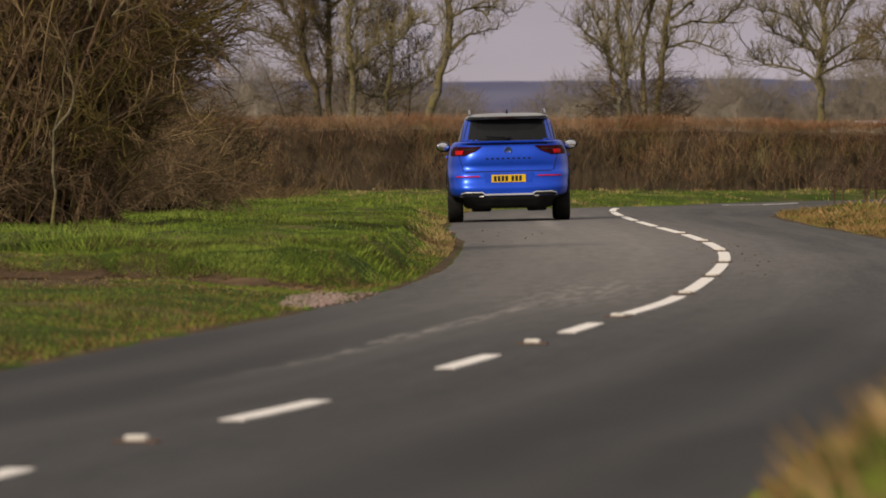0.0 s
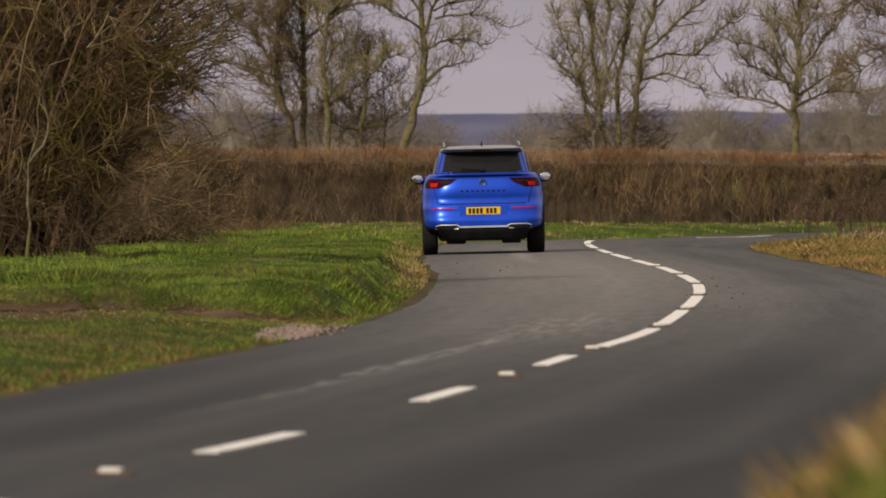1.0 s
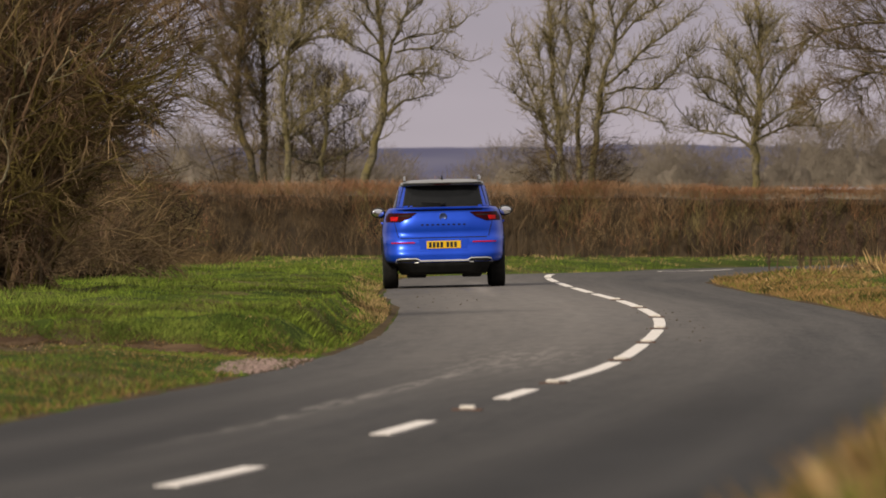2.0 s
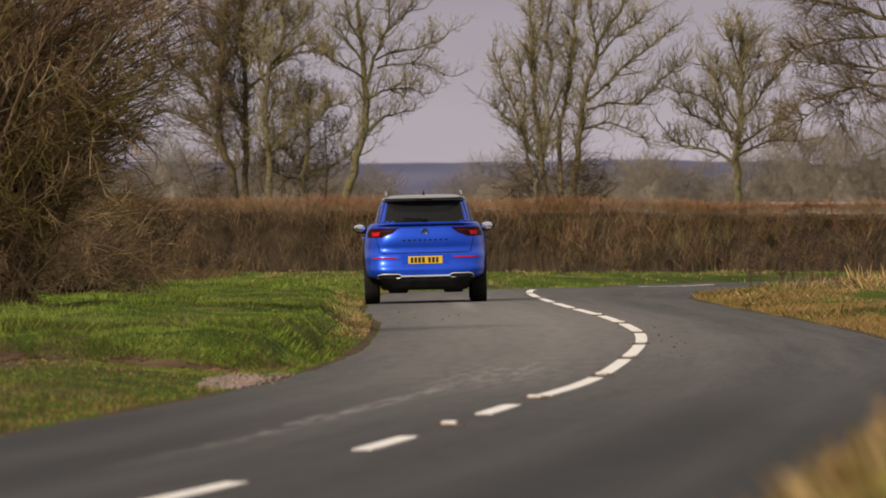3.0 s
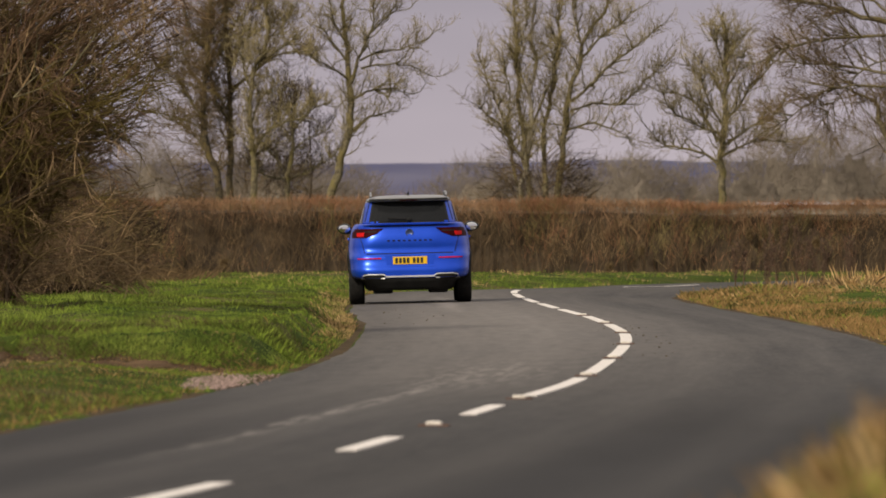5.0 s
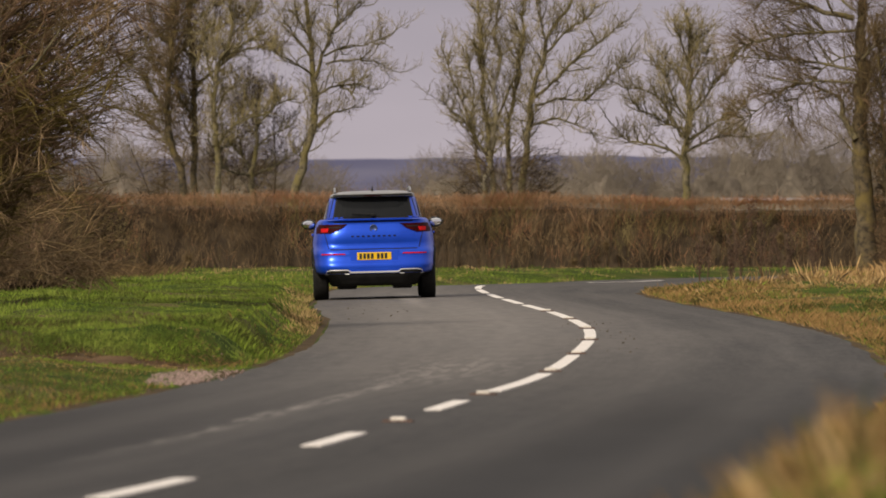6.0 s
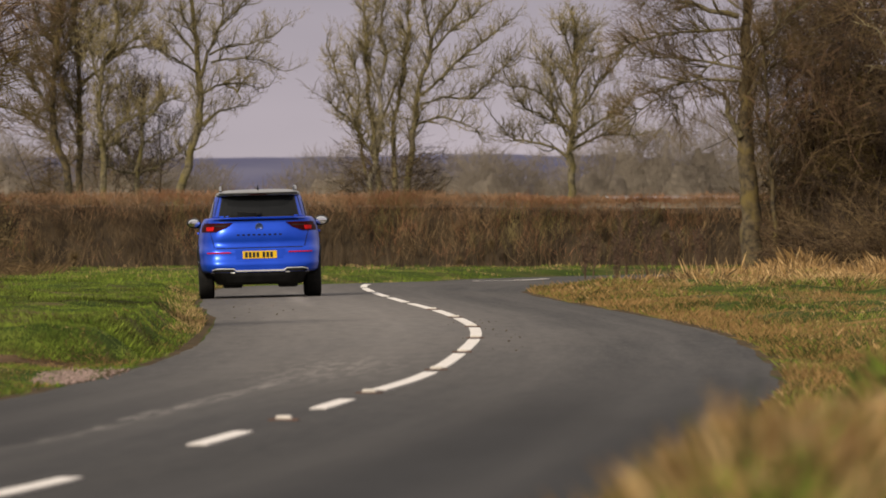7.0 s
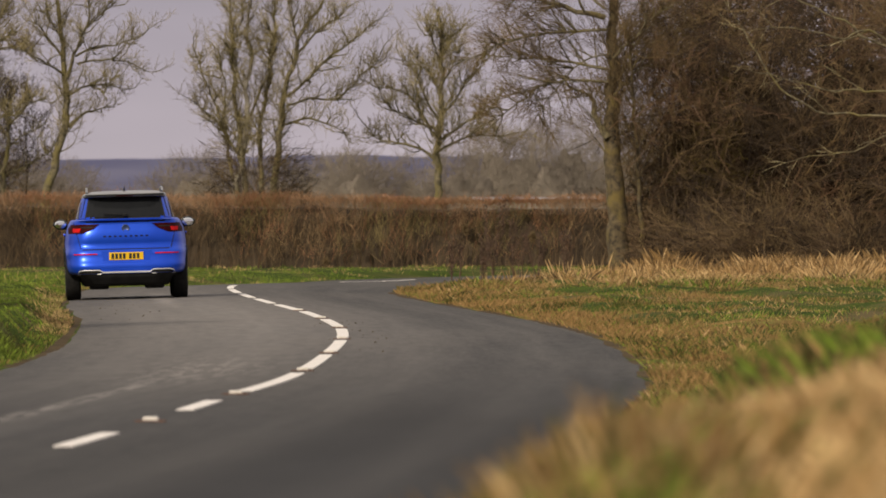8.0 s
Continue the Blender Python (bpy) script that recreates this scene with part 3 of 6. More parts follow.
def scrub(name, label, x, y, wide, deep, high, stems, seed, mats, lean=(0, 0), shaggy=5200, heart_high=0.52, heart_wide=0.9, **change):
    """A dense leafless bush of many stems."""
    spec = {**dict(levels=3, kids=(8, 5, 3), bare=0.08, rise=0.10, wander=0.40, open=0.95, shrink=0.42, thin=0.005, taper=0.2), **change}
    r = random.Random(seed)
    root = tagged(new(name), label, "bush")
    z0 = ground_z(x, y) - 0.05
    root.location = (x, y, z0)
    twig = [Heap() for _ in mats]
    for k in range(stems):
        a, q = r.uniform(0, 6.28), math.sqrt(r.random())
        bx, by = math.cos(a) * q * wide / 2, math.sin(a) * q * deep / 2
        spread = 0.4 if high > 3 else 1.0
        d = unit(Vector((lean[0] + spread * (bx / wide * 0.9 + r.uniform(-0.3, 0.3)), lean[1] + spread * r.uniform(-0.3, 0.3), 1)))
        h, stem = twig[k % len(mats)], Heap()
        limb([stem, h, h], r, Vector((bx, by, 0)), d, high * r.uniform(0.55, 1.0), r.uniform(0.012, 0.03), 0, spec)
        stem.ob("stem", M_DARKTWIG, root)
    # an opaque core, coloured dark to stand in for shade among the twigs
    shade_core = Heap()
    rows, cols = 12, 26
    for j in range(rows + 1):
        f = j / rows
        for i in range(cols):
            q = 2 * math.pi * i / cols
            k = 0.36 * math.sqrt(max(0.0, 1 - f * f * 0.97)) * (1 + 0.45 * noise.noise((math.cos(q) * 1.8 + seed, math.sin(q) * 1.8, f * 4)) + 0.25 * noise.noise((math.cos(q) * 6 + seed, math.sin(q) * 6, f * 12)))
            shade_core.v.append((math.cos(q) * k * wide * heart_wide + lean[0] * f * high * 0.6, math.sin(q) * k * deep * 0.7, f * high * heart_high * (1 + 0.2 * noise.noise((q * 2, seed, 1)))))
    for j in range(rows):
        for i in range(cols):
            shade_core.face((j * cols + i, j * cols + (i + 1) % cols, (j + 1) * cols + (i + 1) % cols, (j + 1) * cols + i))
    shade_core.face(tuple(rows * cols + i for i in range(cols)))
    shade_core.ob("shade_core", M_INNERSHADE, root)
    # arching outer branches, each with its side twigs
    for k in range(shaggy // 11):
        f, q = r.random() ** 1.1, r.uniform(0, 6.28)
        k0 = (0.30 + 0.20 * math.sin(math.pi * min(1, f * 1.02)) - 0.06 * f) * r.uniform(0.55, 1.1)
        p = Vector((math.cos(q) * k0 * wide + lean[0] * f * high * 0.6, -abs(math.sin(q)) * k0 * deep, f * high * 0.84))
        d = unit(Vector((math.cos(q) * 0.9, -0.35, r.uniform(-0.1, 0.9))) + shake(r, 0.45))
        ln, h = r.uniform(0.5, 1.25), twig[r.randrange(len(mats))]
        pts, bend = [p], r.uniform(-0.30, 0.12)
        for _ in range(4):
            d = unit(d + shake(r, 0.22) + Vector((0, 0, bend)))
            pts.append(pts[-1] + d * ln / 4)
        w = r.uniform(0.006, 0.011)
        h.tube(pts, [w, w * 0.85, w * 0.7, w * 0.55, w * 0.35], 3, tip=False)
        for j in range(9):
            e = r.uniform(0.1, 1.0) * 3.999
            i = int(e)
            c = pts[i].lerp(pts[i + 1], e - i)
            t = unit(unit(pts[i + 1] - pts[i]) * 0.8 + shake(r, 0.8))
            g = r.uniform(0.15, 0.45)
            wt = r.uniform(0.003, 0.0055)
            h.tube([c, c + t * g], [wt, wt * 0.5], 3, tip=False)
    for h, m in zip(twig, mats):
        tagged(h.ob("twig_mass", m, root), kind="stuff")
    return root


# trees: stems and main limbs as radius and (sideways, height) bends in metres
TREES = "trees behind the hedge"
tree_shape("tree", "slender bare tree with a leaning mossy trunk behind the hedge", 5, -2.82, 238.0,
    stems=[(0.17, [(-0.04, -0.03), (0.18, 1.78), (0.48, 2.8), (0.75, 3.98), (0.73, 4.94), (0.7, 5.45), (0.57, 6.26), (0.55, 7.58)])],
    limbs=[(0.070, [(0.77, 4.9), (0.97, 5.6), (1.26, 6.26), (1.48, 7.36)]),
           (0.045, [(0.68, 5.02), (0.22, 5.34), (-0.51, 5.69)]),
           (0.045, [(0.62, 5.52), (0.24, 6.05), (-0.15, 6.55)]),
           (0.050, [(0.82, 4.49), (1.4, 4.75), (1.95, 4.73), (2.5, 4.66)]),
           (0.070, [(0.82, 3.69), (1.21, 4.02), (1.95, 4.24)]),
           (0.030, [(1.8, 4.35), (1.56, 4.71), (1.18, 4.57)]),
           (0.045, [(1.03, 5.29), (1.62, 5.41), (2.32, 5.34), (2.83, 5.1)]),
           (0.045, [(0.99, 5.49), (1.47, 5.71), (2.21, 5.82), (2.87, 6.18)]),
           (0.040, [(0.66, 5.89), (0.29, 6.63), (0.15, 7.21)]),
           (0.040, [(1.29, 6.22), (1.76, 6.7), (2.21, 6.85)])], group=TREES)
tree_shape("tree", "many-stemmed bare tree with one pale trunk behind the hedge", 8, 2.63, 240.0,
    stems=[(0.12, [(-0.26, -0.03), (-0.33, 1.85), (-0.11, 2.95), (-0.04, 3.76), (-0.07, 4.49), (0.09, 5.45), (0.01, 6.18), (0.11, 7.58)]),
           (0.11, [(0.0, -0.03), (-0.07, 1.92), (-0.21, 2.95), (-0.28, 3.98), (-0.33, 4.79), (-0.44, 5.82), (-0.4, 7.36)]),
           (0.14, [(0.59, -0.03), (0.65, 1.92), (0.75, 2.8), (0.88, 3.98), (0.99, 4.71), (1.26, 5.45), (1.34, 6.04), (1.84, 6.7), (2.06, 7.21)]),
           (0.10, [(0.29, -0.03), (0.37, 2.07), (0.29, 3.1), (0.37, 3.98), (0.6, 5.08), (0.71, 6.18), (0.66, 7.51)])],
    limbs=[(0.060, [(-0.4, 2.22), (-0.66, 3.76), (-1.03, 4.64), (-1.4, 5.67)]),
           (0.040, [(-0.51, 3.39), (-1.03, 3.98), (-1.47, 4.35)]),
           (0.050, [(-0.18, 2.8), (-0.73, 3.69), (-0.59, 4.49), (-0.88, 5.74)]),
           (0.050, [(0.94, 3.69), (1.47, 3.83), (2.13, 3.69), (2.57, 3.39)]),
           (0.050, [(0.99, 4.19), (1.62, 4.35), (2.28, 4.38), (2.72, 4.71), (3.45, 5.52)]),
           (0.060, [(0.99, 4.42), (1.4, 4.71), (1.98, 5.34), (2.57, 5.74), (3.31, 6.41)]),
           (0.050, [(1.31, 5.71), (1.12, 6.48), (1.03, 7.07)]),
           (0.050, [(1.29, 5.56), (1.98, 6.26), (2.79, 6.85)]),
           (0.050, [(0.0, 3.83), (0.37, 4.71), (0.59, 5.6), (0.44, 6.48)]),
           (0.040, [(-0.07, 4.49), (-0.37, 5.45), (-0.15, 6.48), (-0.22, 7.21)])], barks=[M_PALE, M_BARK, M_BARK, M_BARK], group=TREES, bushy=1.25)
tree_shape("tree", "broad bare tree with spreading limbs behind the hedge", 21, 7.62, 241.0,
    stems=[(0.15, [(0.0, -0.03), (-0.01, 1.85), (-0.06, 2.73), (0.01, 3.61), (0.04, 4.49), (0.07, 5.45), (0.04, 6.26), (-0.01, 6.85)])],
    limbs=[(0.060, [(-0.11, 2.77), (-0.51, 3.1), (-1.1, 3.23), (-1.62, 3.32), (-1.95, 3.8)]),
           (0.060, [(-0.15, 3.39), (-0.51, 4.13), (-0.96, 4.53), (-1.76, 4.71)]),
           (0.050, [(-0.11, 3.61), (-0.73, 3.83), (-1.32, 4.13), (-1.69, 4.79)]),
           (0.050, [(0.0, 3.83), (-0.44, 4.49), (-0.59, 5.08), (-1.03, 5.52)]),
           (0.040, [(0.04, 4.35), (-0.22, 5.08), (-0.7, 5.63)]),
           (0.055, [(0.07, 3.32), (0.59, 3.69), (1.1, 3.95), (1.75, 4.5)]),
           (0.050, [(0.07, 3.91), (0.51, 4.49), (0.92, 5.05), (1.5, 5.55)]),
           (0.040, [(0.07, 4.71), (0.37, 5.3), (0.62, 5.82)]),
           (0.055, [(0.0, 3.02), (0.51, 3.3), (1.18, 3.40), (1.9, 3.42)]),
           (0.040, [(0.06, 5.16), (-0.15, 5.82), (-0.33, 6.26)]),
           (0.030, [(0.06, 5.45), (0.29, 6.04), (0.4, 6.48)])], group=TREES, bushy=1.35)
tree_shape("tree", "bare tree with a bent lichen-covered trunk behind the hedge", 31, -5.36, 240.0,
    stems=[(0.15, [(0.0, -0.03), (-0.09, 1.78), (-0.22, 2.58), (-0.5, 3.39), (-0.55, 4.13), (-0.5, 5.01), (-0.4, 5.96), (-0.37, 7.51)])],
    limbs=[(0.060, [(-0.57, 3.98), (-0.96, 4.57), (-1.25, 5.08), (-1.91, 5.52)]),
           (0.050, [(-0.53, 4.71), (-0.96, 5.45), (-1.25, 6.26)]),
           (0.050, [(-0.48, 5.16), (-0.07, 5.82), (0.22, 6.48)]),
           (0.050, [(-0.43, 5.67), (-0.88, 6.33), (-1.1, 6.92)]),
           (0.050, [(-0.29, 2.8), (-0.88, 3.69), (-1.54, 3.98)]),
           (0.040, [(-0.38, 6.18), (0.0, 6.7), (0.44, 7.07)])], barks=[M_MOSSY], group=TREES, twig=M_TANTWIG, bushy=2.1)
tree_shape("tree", "tall straight bare tree behind the hedge", 37, -5.20, 241.0,
    stems=[(0.13, [(0.0, -0.03), (-0.02, 1.92), (-0.02, 2.8), (-0.01, 4.35), (-0.09, 5.45), (-0.19, 6.26), (-0.13, 7.58)])],
    limbs=[(0.060, [(-0.01, 4.71), (0.53, 5.16), (1.12, 5.6), (1.85, 5.74), (2.29, 5.45)]),
           (0.050, [(-0.06, 5.23), (0.38, 6.04), (0.97, 6.48), (1.56, 6.63)]),
           (0.040, [(-0.09, 5.38), (-0.5, 6.11), (-0.72, 6.85)]),
           (0.050, [(-0.02, 3.83), (-0.35, 4.49), (-0.57, 5.3)]),
           (0.040, [(-0.17, 6.18), (0.38, 6.77), (0.82, 7.07)])], barks=[M_MOSSY], group=TREES, twig=M_TANTWIG, bushy=2.1)
tree_shape("tree", "bare tree with a pale mossy limb behind the hedge", 39, -4.51, 239.0,
    stems=[(0.13, [(0.0, -0.03), (-0.04, 1.85), (-0.08, 2.8), (-0.15, 4.13), (-0.04, 5.23), (0.25, 6.04), (0.34, 7.51)])],
    limbs=[(0.060, [(-0.08, 2.51), (0.03, 3.32), (0.47, 3.76), (1.13, 3.98), (1.57, 4.31), (1.94, 4.26)]),
           (0.050, [(-0.12, 4.71), (-0.41, 5.52), (-0.34, 6.48)]),
           (0.050, [(0.03, 5.38), (0.62, 5.82), (1.21, 6.26)]),
           (0.040, [(-0.13, 3.83), (0.18, 4.57), (0.62, 4.79)]),
           (0.040, [(0.25, 5.96), (0.76, 6.48), (1.06, 6.99)])], group=TREES, bushy=1.5)
tree_shape("tree", "small dark bare tree standing in the field", 41, -3.96, 260.0,
    stems=[(0.13, [(0.0, -0.03), (-0.04, 2.14), (-0.11, 2.66), (0.07, 3.32), (0.04, 4.13), (0.15, 5.16)])],
    limbs=[(0.060, [(-0.07, 2.66), (-0.51, 3.25), (-0.96, 3.69)]),
           (0.050, [(0.04, 3.25), (0.51, 3.69), (1.1, 3.98)]),
           (0.050, [(0.06, 3.61), (-0.37, 4.27), (-0.59, 4.79)]),
           (0.050, [(0.06, 3.83), (0.51, 4.42), (0.73, 4.86)]),
           (0.040, [(0.04, 4.13), (-0.22, 4.86), (-0.15, 5.38)]),
           (0.040, [(-0.04, 2.51), (0.66, 2.8), (1.25, 3.25)]),
           (0.050, [(-0.07, 2.51), (-0.73, 2.66), (-1.25, 3.1)])], group=TREES, twig=M_DARKTWIG, bushy=1.6)
tree_shape("tree", "stout bare tree with a mossy yellow trunk beside the thicket", 52, 10.41, 200.5,
    stems=[(0.29, [(-0.14, -0.02), (-0.19, 0.83), (-0.25, 2.13), (-0.31, 3.19), (-0.29, 4.41), (-0.27, 6.04), (-0.26, 7.26)]),
           (0.07, [(0.36, -0.02), (0.33, 1.48), (0.22, 2.78), (0.10, 4.25), (0.02, 5.55)])],
    limbs=[(0.090, [(-0.46, 5.7), (-1.37, 5.92), (-2.1, 6.14), (-2.91, 6.2)]),
           (0.050, [(-0.43, 5.43), (-1.61, 5.39), (-2.59, 5.19), (-3.32, 4.82)]),
           (0.050, [(-0.41, 4.57), (-1.53, 4.82), (-2.75, 4.84)]),
           (0.040, [(-0.39, 4.31), (-1.61, 4.29), (-2.26, 3.91), (-3.08, 3.35)]),
           (0.130, [(-0.41, 3.07), (-0.62, 3.45), (-0.72, 3.95), (-1.08, 4.15)]),
           (0.050, [(-0.27, 4.82), (0.34, 5.47), (0.87, 6.0)]),
           (0.040, [(-0.27, 4.01), (0.18, 4.49), (0.83, 4.98)]),
           (0.040, [(-0.46, 5.88), (-1.29, 6.53), (-2.1, 6.77)]),
           (0.030, [(-0.35, 4.9), (-0.96, 4.74), (-1.61, 4.01), (-2.1, 3.27)])], barks=[M_MOSSY, M_MOSSY], twig=M_TANTWIG, bushy=1.45, grow=dict(wander=0.12, rise=0.03, open=0.55, shrink=0.8, kids=(0, 5, 3), thin=0.0045))
tree_shape("tree", "bare tree reaching pale limbs over the thicket", 77, 16.93, 185.0,
    stems=[(0.20, [(0.0, 0.09), (0.07, 2.62), (0.0, 4.83), (-0.07, 7.03)])],
    limbs=[(0.055, [(0.0, 3.36), (-1.91, 3.21), (-3.23, 3.25), (-3.9, 3.5), (-4.34, 3.87), (-4.96, 4.79)]),
           (0.050, [(0.0, 4.09), (-1.91, 3.72), (-3.01, 3.69), (-3.9, 3.83), (-4.41, 4.02)]),
           (0.060, [(-0.04, 4.68), (-1.91, 4.53), (-3.01, 5.12), (-3.97, 5.56)]),
           (0.040, [(-1.91, 4.61), (-2.5, 4.9), (-3.09, 4.75), (-4.34, 5.01)]),
           (0.035, [(0.0, 2.77), (-1.91, 2.83), (-2.87, 2.47), (-3.75, 2.44)])], twig=M_PALETWIG, bushy=0.06, grow=dict(wander=0.16, rise=0.02, kids=(0, 2, 1), shrink=0.7))
tree_shape("tree", "leafless thorn sapling with pale lit limbs before the scrub", 91, -5.17, 101.4,
    stems=[(0.022, [(-0.08, 0.0), (0.0, 1.15), (0.16, 2.01), (0.35, 2.24), (0.59, 2.39)])],
    limbs=[(0.013, [(0.59, 2.39), (0.82, 2.62), (1.08, 2.75), (1.37, 2.94)]),
           (0.008, [(0.81, 2.62), (0.7, 2.91), (0.71, 3.26), (0.65, 3.59)]),
           (0.008, [(0.82, 2.65), (0.88, 3.03), (0.97, 3.5)]),
           (0.008, [(0.61, 2.4), (0.98, 2.51), (1.29, 2.62), (1.62, 2.78)]),
           (0.008, [(0.4, 2.28), (0.31, 2.7), (0.16, 3.17)])], twig=M_TANTWIG, bushy=0.12)
# ---------------------------------------------------------------- the hedge
def hedge(name, label, path, depth, high, seed, per_metre):
    r = random.Random(seed)
    root = tagged(new(name), label, "hedge")
    line = spline(path, 0.5)
    root.location = (line[0].x, line[0].y, 0)
    o = Vector((line[0].x, line[0].y, 0))
    # opaque core sheet, coloured dark as shade; shows most at the thinner foot
    shade_core = Heap()
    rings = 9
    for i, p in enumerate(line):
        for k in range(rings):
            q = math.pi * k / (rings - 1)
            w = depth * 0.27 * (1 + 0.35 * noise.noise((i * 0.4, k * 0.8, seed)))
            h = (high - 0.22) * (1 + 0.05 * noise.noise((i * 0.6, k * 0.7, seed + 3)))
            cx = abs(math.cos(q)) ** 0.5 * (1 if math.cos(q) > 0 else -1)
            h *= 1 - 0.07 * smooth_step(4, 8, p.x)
            shade_core.v.append((p.x - o.x, p.y - o.y - cx * w, ground_z(p.x, p.y) - 0.05 + abs(math.sin(q)) ** 0.35 * h))
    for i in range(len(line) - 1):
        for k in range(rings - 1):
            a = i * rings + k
            shade_core.face((a, a + rings, a + rings + 1, a + 1))
    shade_core.ob("shade_core", M_CORE, root)
    twigs, tips = Heap(), Heap()
    length = 0.5 * (len(line) - 1)
    for k in range(int(length * per_metre)):
        f = r.random() * (len(line) - 1)
        i = min(len(line) - 2, int(f))
        p = line[i].lerp(line[i + 1], f - i)
        z = high * r.random() ** 0.62
        top = high * (1 + 0.05 * noise.noise((p.x * 0.5, 3, seed))) * (1 + 0.045 * noise.noise((p.x * 2.3, 8, seed))) * (1 - 0.07 * smooth_step(4, 8, p.x))
        y = -depth / 2 * r.uniform(0.5, 1.0) if r.random() < 0.8 else r.uniform(-depth / 2, depth / 2)
        if r.random() < 0.25:
            z, y = high * r.uniform(0.8, 0.98), r.uniform(-depth / 2, depth / 2)
        y += 0.45 * noise.noise((p.x * 0.8, z * 0.9, seed + 21)) + 0.2 * noise.noise((p.x * 2.6, z * 1.8, seed + 22))
        g = ground_z(p.x, p.y)
        a = Vector((p.x - o.x, p.y - o.y + y, g + min(z, top - 0.1)))
        d = unit(Vector((r.gauss(0, 0.32), r.uniform(-0.6, 0.1), r.uniform(0.3, 1.0))))
        ln = r.uniform(0.16, 0.5)
        b = a + d * ln * 0.5
        c = b + unit(d + shake(r, 0.4)) * ln * 0.5
        if c.z > g + top:
            c.z = g + top + r.uniform(-0.06, 0.10) * (1 if r.random() < 0.93 else 2.6)
        w = r.uniform(0.003, 0.0065)
        ends = [a, b, c] if k % 4 == 0 else [a, c]
        kind = 1.5 * noise.noise((p.x * 0.5, a.z * 0.45, seed + 9)) + 0.6 * noise.noise((p.x * 1.7, a.z * 0.8, seed + 4)) + r.gauss(0, 0.14)
        hue = 2 if kind < -0.30 else 3 if kind > 0.26 else 1 if kind > 0.06 else 0
        if a.z > g + top * r.uniform(0.58, 0.96):
            tips.tube(ends, [w, w * 0.8, w * 0.4][-len(ends):], 3, 1 if kind > 0.15 else 0, tip=False)
        else:
            twigs.tube(ends, [w, w * 0.8, w * 0.4][-len(ends):], 3, hue, tip=False)
    # bare upright stems at the hedge's foot
    for k in range(int(length * 13)):
        f = r.random() * (len(line) - 1)
        i = min(len(line) - 2, int(f))
        p = line[i].lerp(line[i + 1], f - i)
        a = Vector((p.x - o.x, p.y - o.y - depth * r.uniform(0.30, 0.52), ground_z(p.x, p.y) - 0.02))
        b = a + Vector((r.gauss(0, 0.10), r.uniform(-0.12, 0.12), r.uniform(0.3, 0.75)))
        c = b + Vector((r.gauss(0, 0.22), r.uniform(-0.15, 0.1), r.uniform(0.2, 0.6)))
        w = r.uniform(0.005, 0.011)
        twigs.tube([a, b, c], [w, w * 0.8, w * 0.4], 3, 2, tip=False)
    tagged(twigs.ob("twig_mass", [M_HEDGE, M_HEDGERED, M_HEDGEDARK, M_HEDGEOLIVE], root), kind="stuff")
    tagged(tips.ob("top_growth", [M_HEDGETOP, M_HEDGERED], root), "reddish shoot tips", kind="stuff")
    return root


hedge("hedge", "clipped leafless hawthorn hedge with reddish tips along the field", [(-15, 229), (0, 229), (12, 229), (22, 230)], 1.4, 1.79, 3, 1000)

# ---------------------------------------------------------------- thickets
def shade_cores(root, blobs, seed):
    """Opaque lumps deep inside a thicket, coloured dark as its inner shade."""
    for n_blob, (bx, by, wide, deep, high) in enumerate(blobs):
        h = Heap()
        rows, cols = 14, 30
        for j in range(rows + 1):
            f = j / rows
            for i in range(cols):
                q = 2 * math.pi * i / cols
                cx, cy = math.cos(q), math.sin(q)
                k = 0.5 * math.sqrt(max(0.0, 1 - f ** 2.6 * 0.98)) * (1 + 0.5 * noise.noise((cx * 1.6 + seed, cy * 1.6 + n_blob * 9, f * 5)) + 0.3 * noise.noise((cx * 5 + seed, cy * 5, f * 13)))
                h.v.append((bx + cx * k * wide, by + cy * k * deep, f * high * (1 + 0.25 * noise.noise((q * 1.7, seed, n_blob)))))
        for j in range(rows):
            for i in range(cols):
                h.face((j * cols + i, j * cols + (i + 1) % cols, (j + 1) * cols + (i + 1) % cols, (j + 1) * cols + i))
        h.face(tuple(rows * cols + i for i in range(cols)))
        h.ob("shade_core", M_INNERSHADE, root)


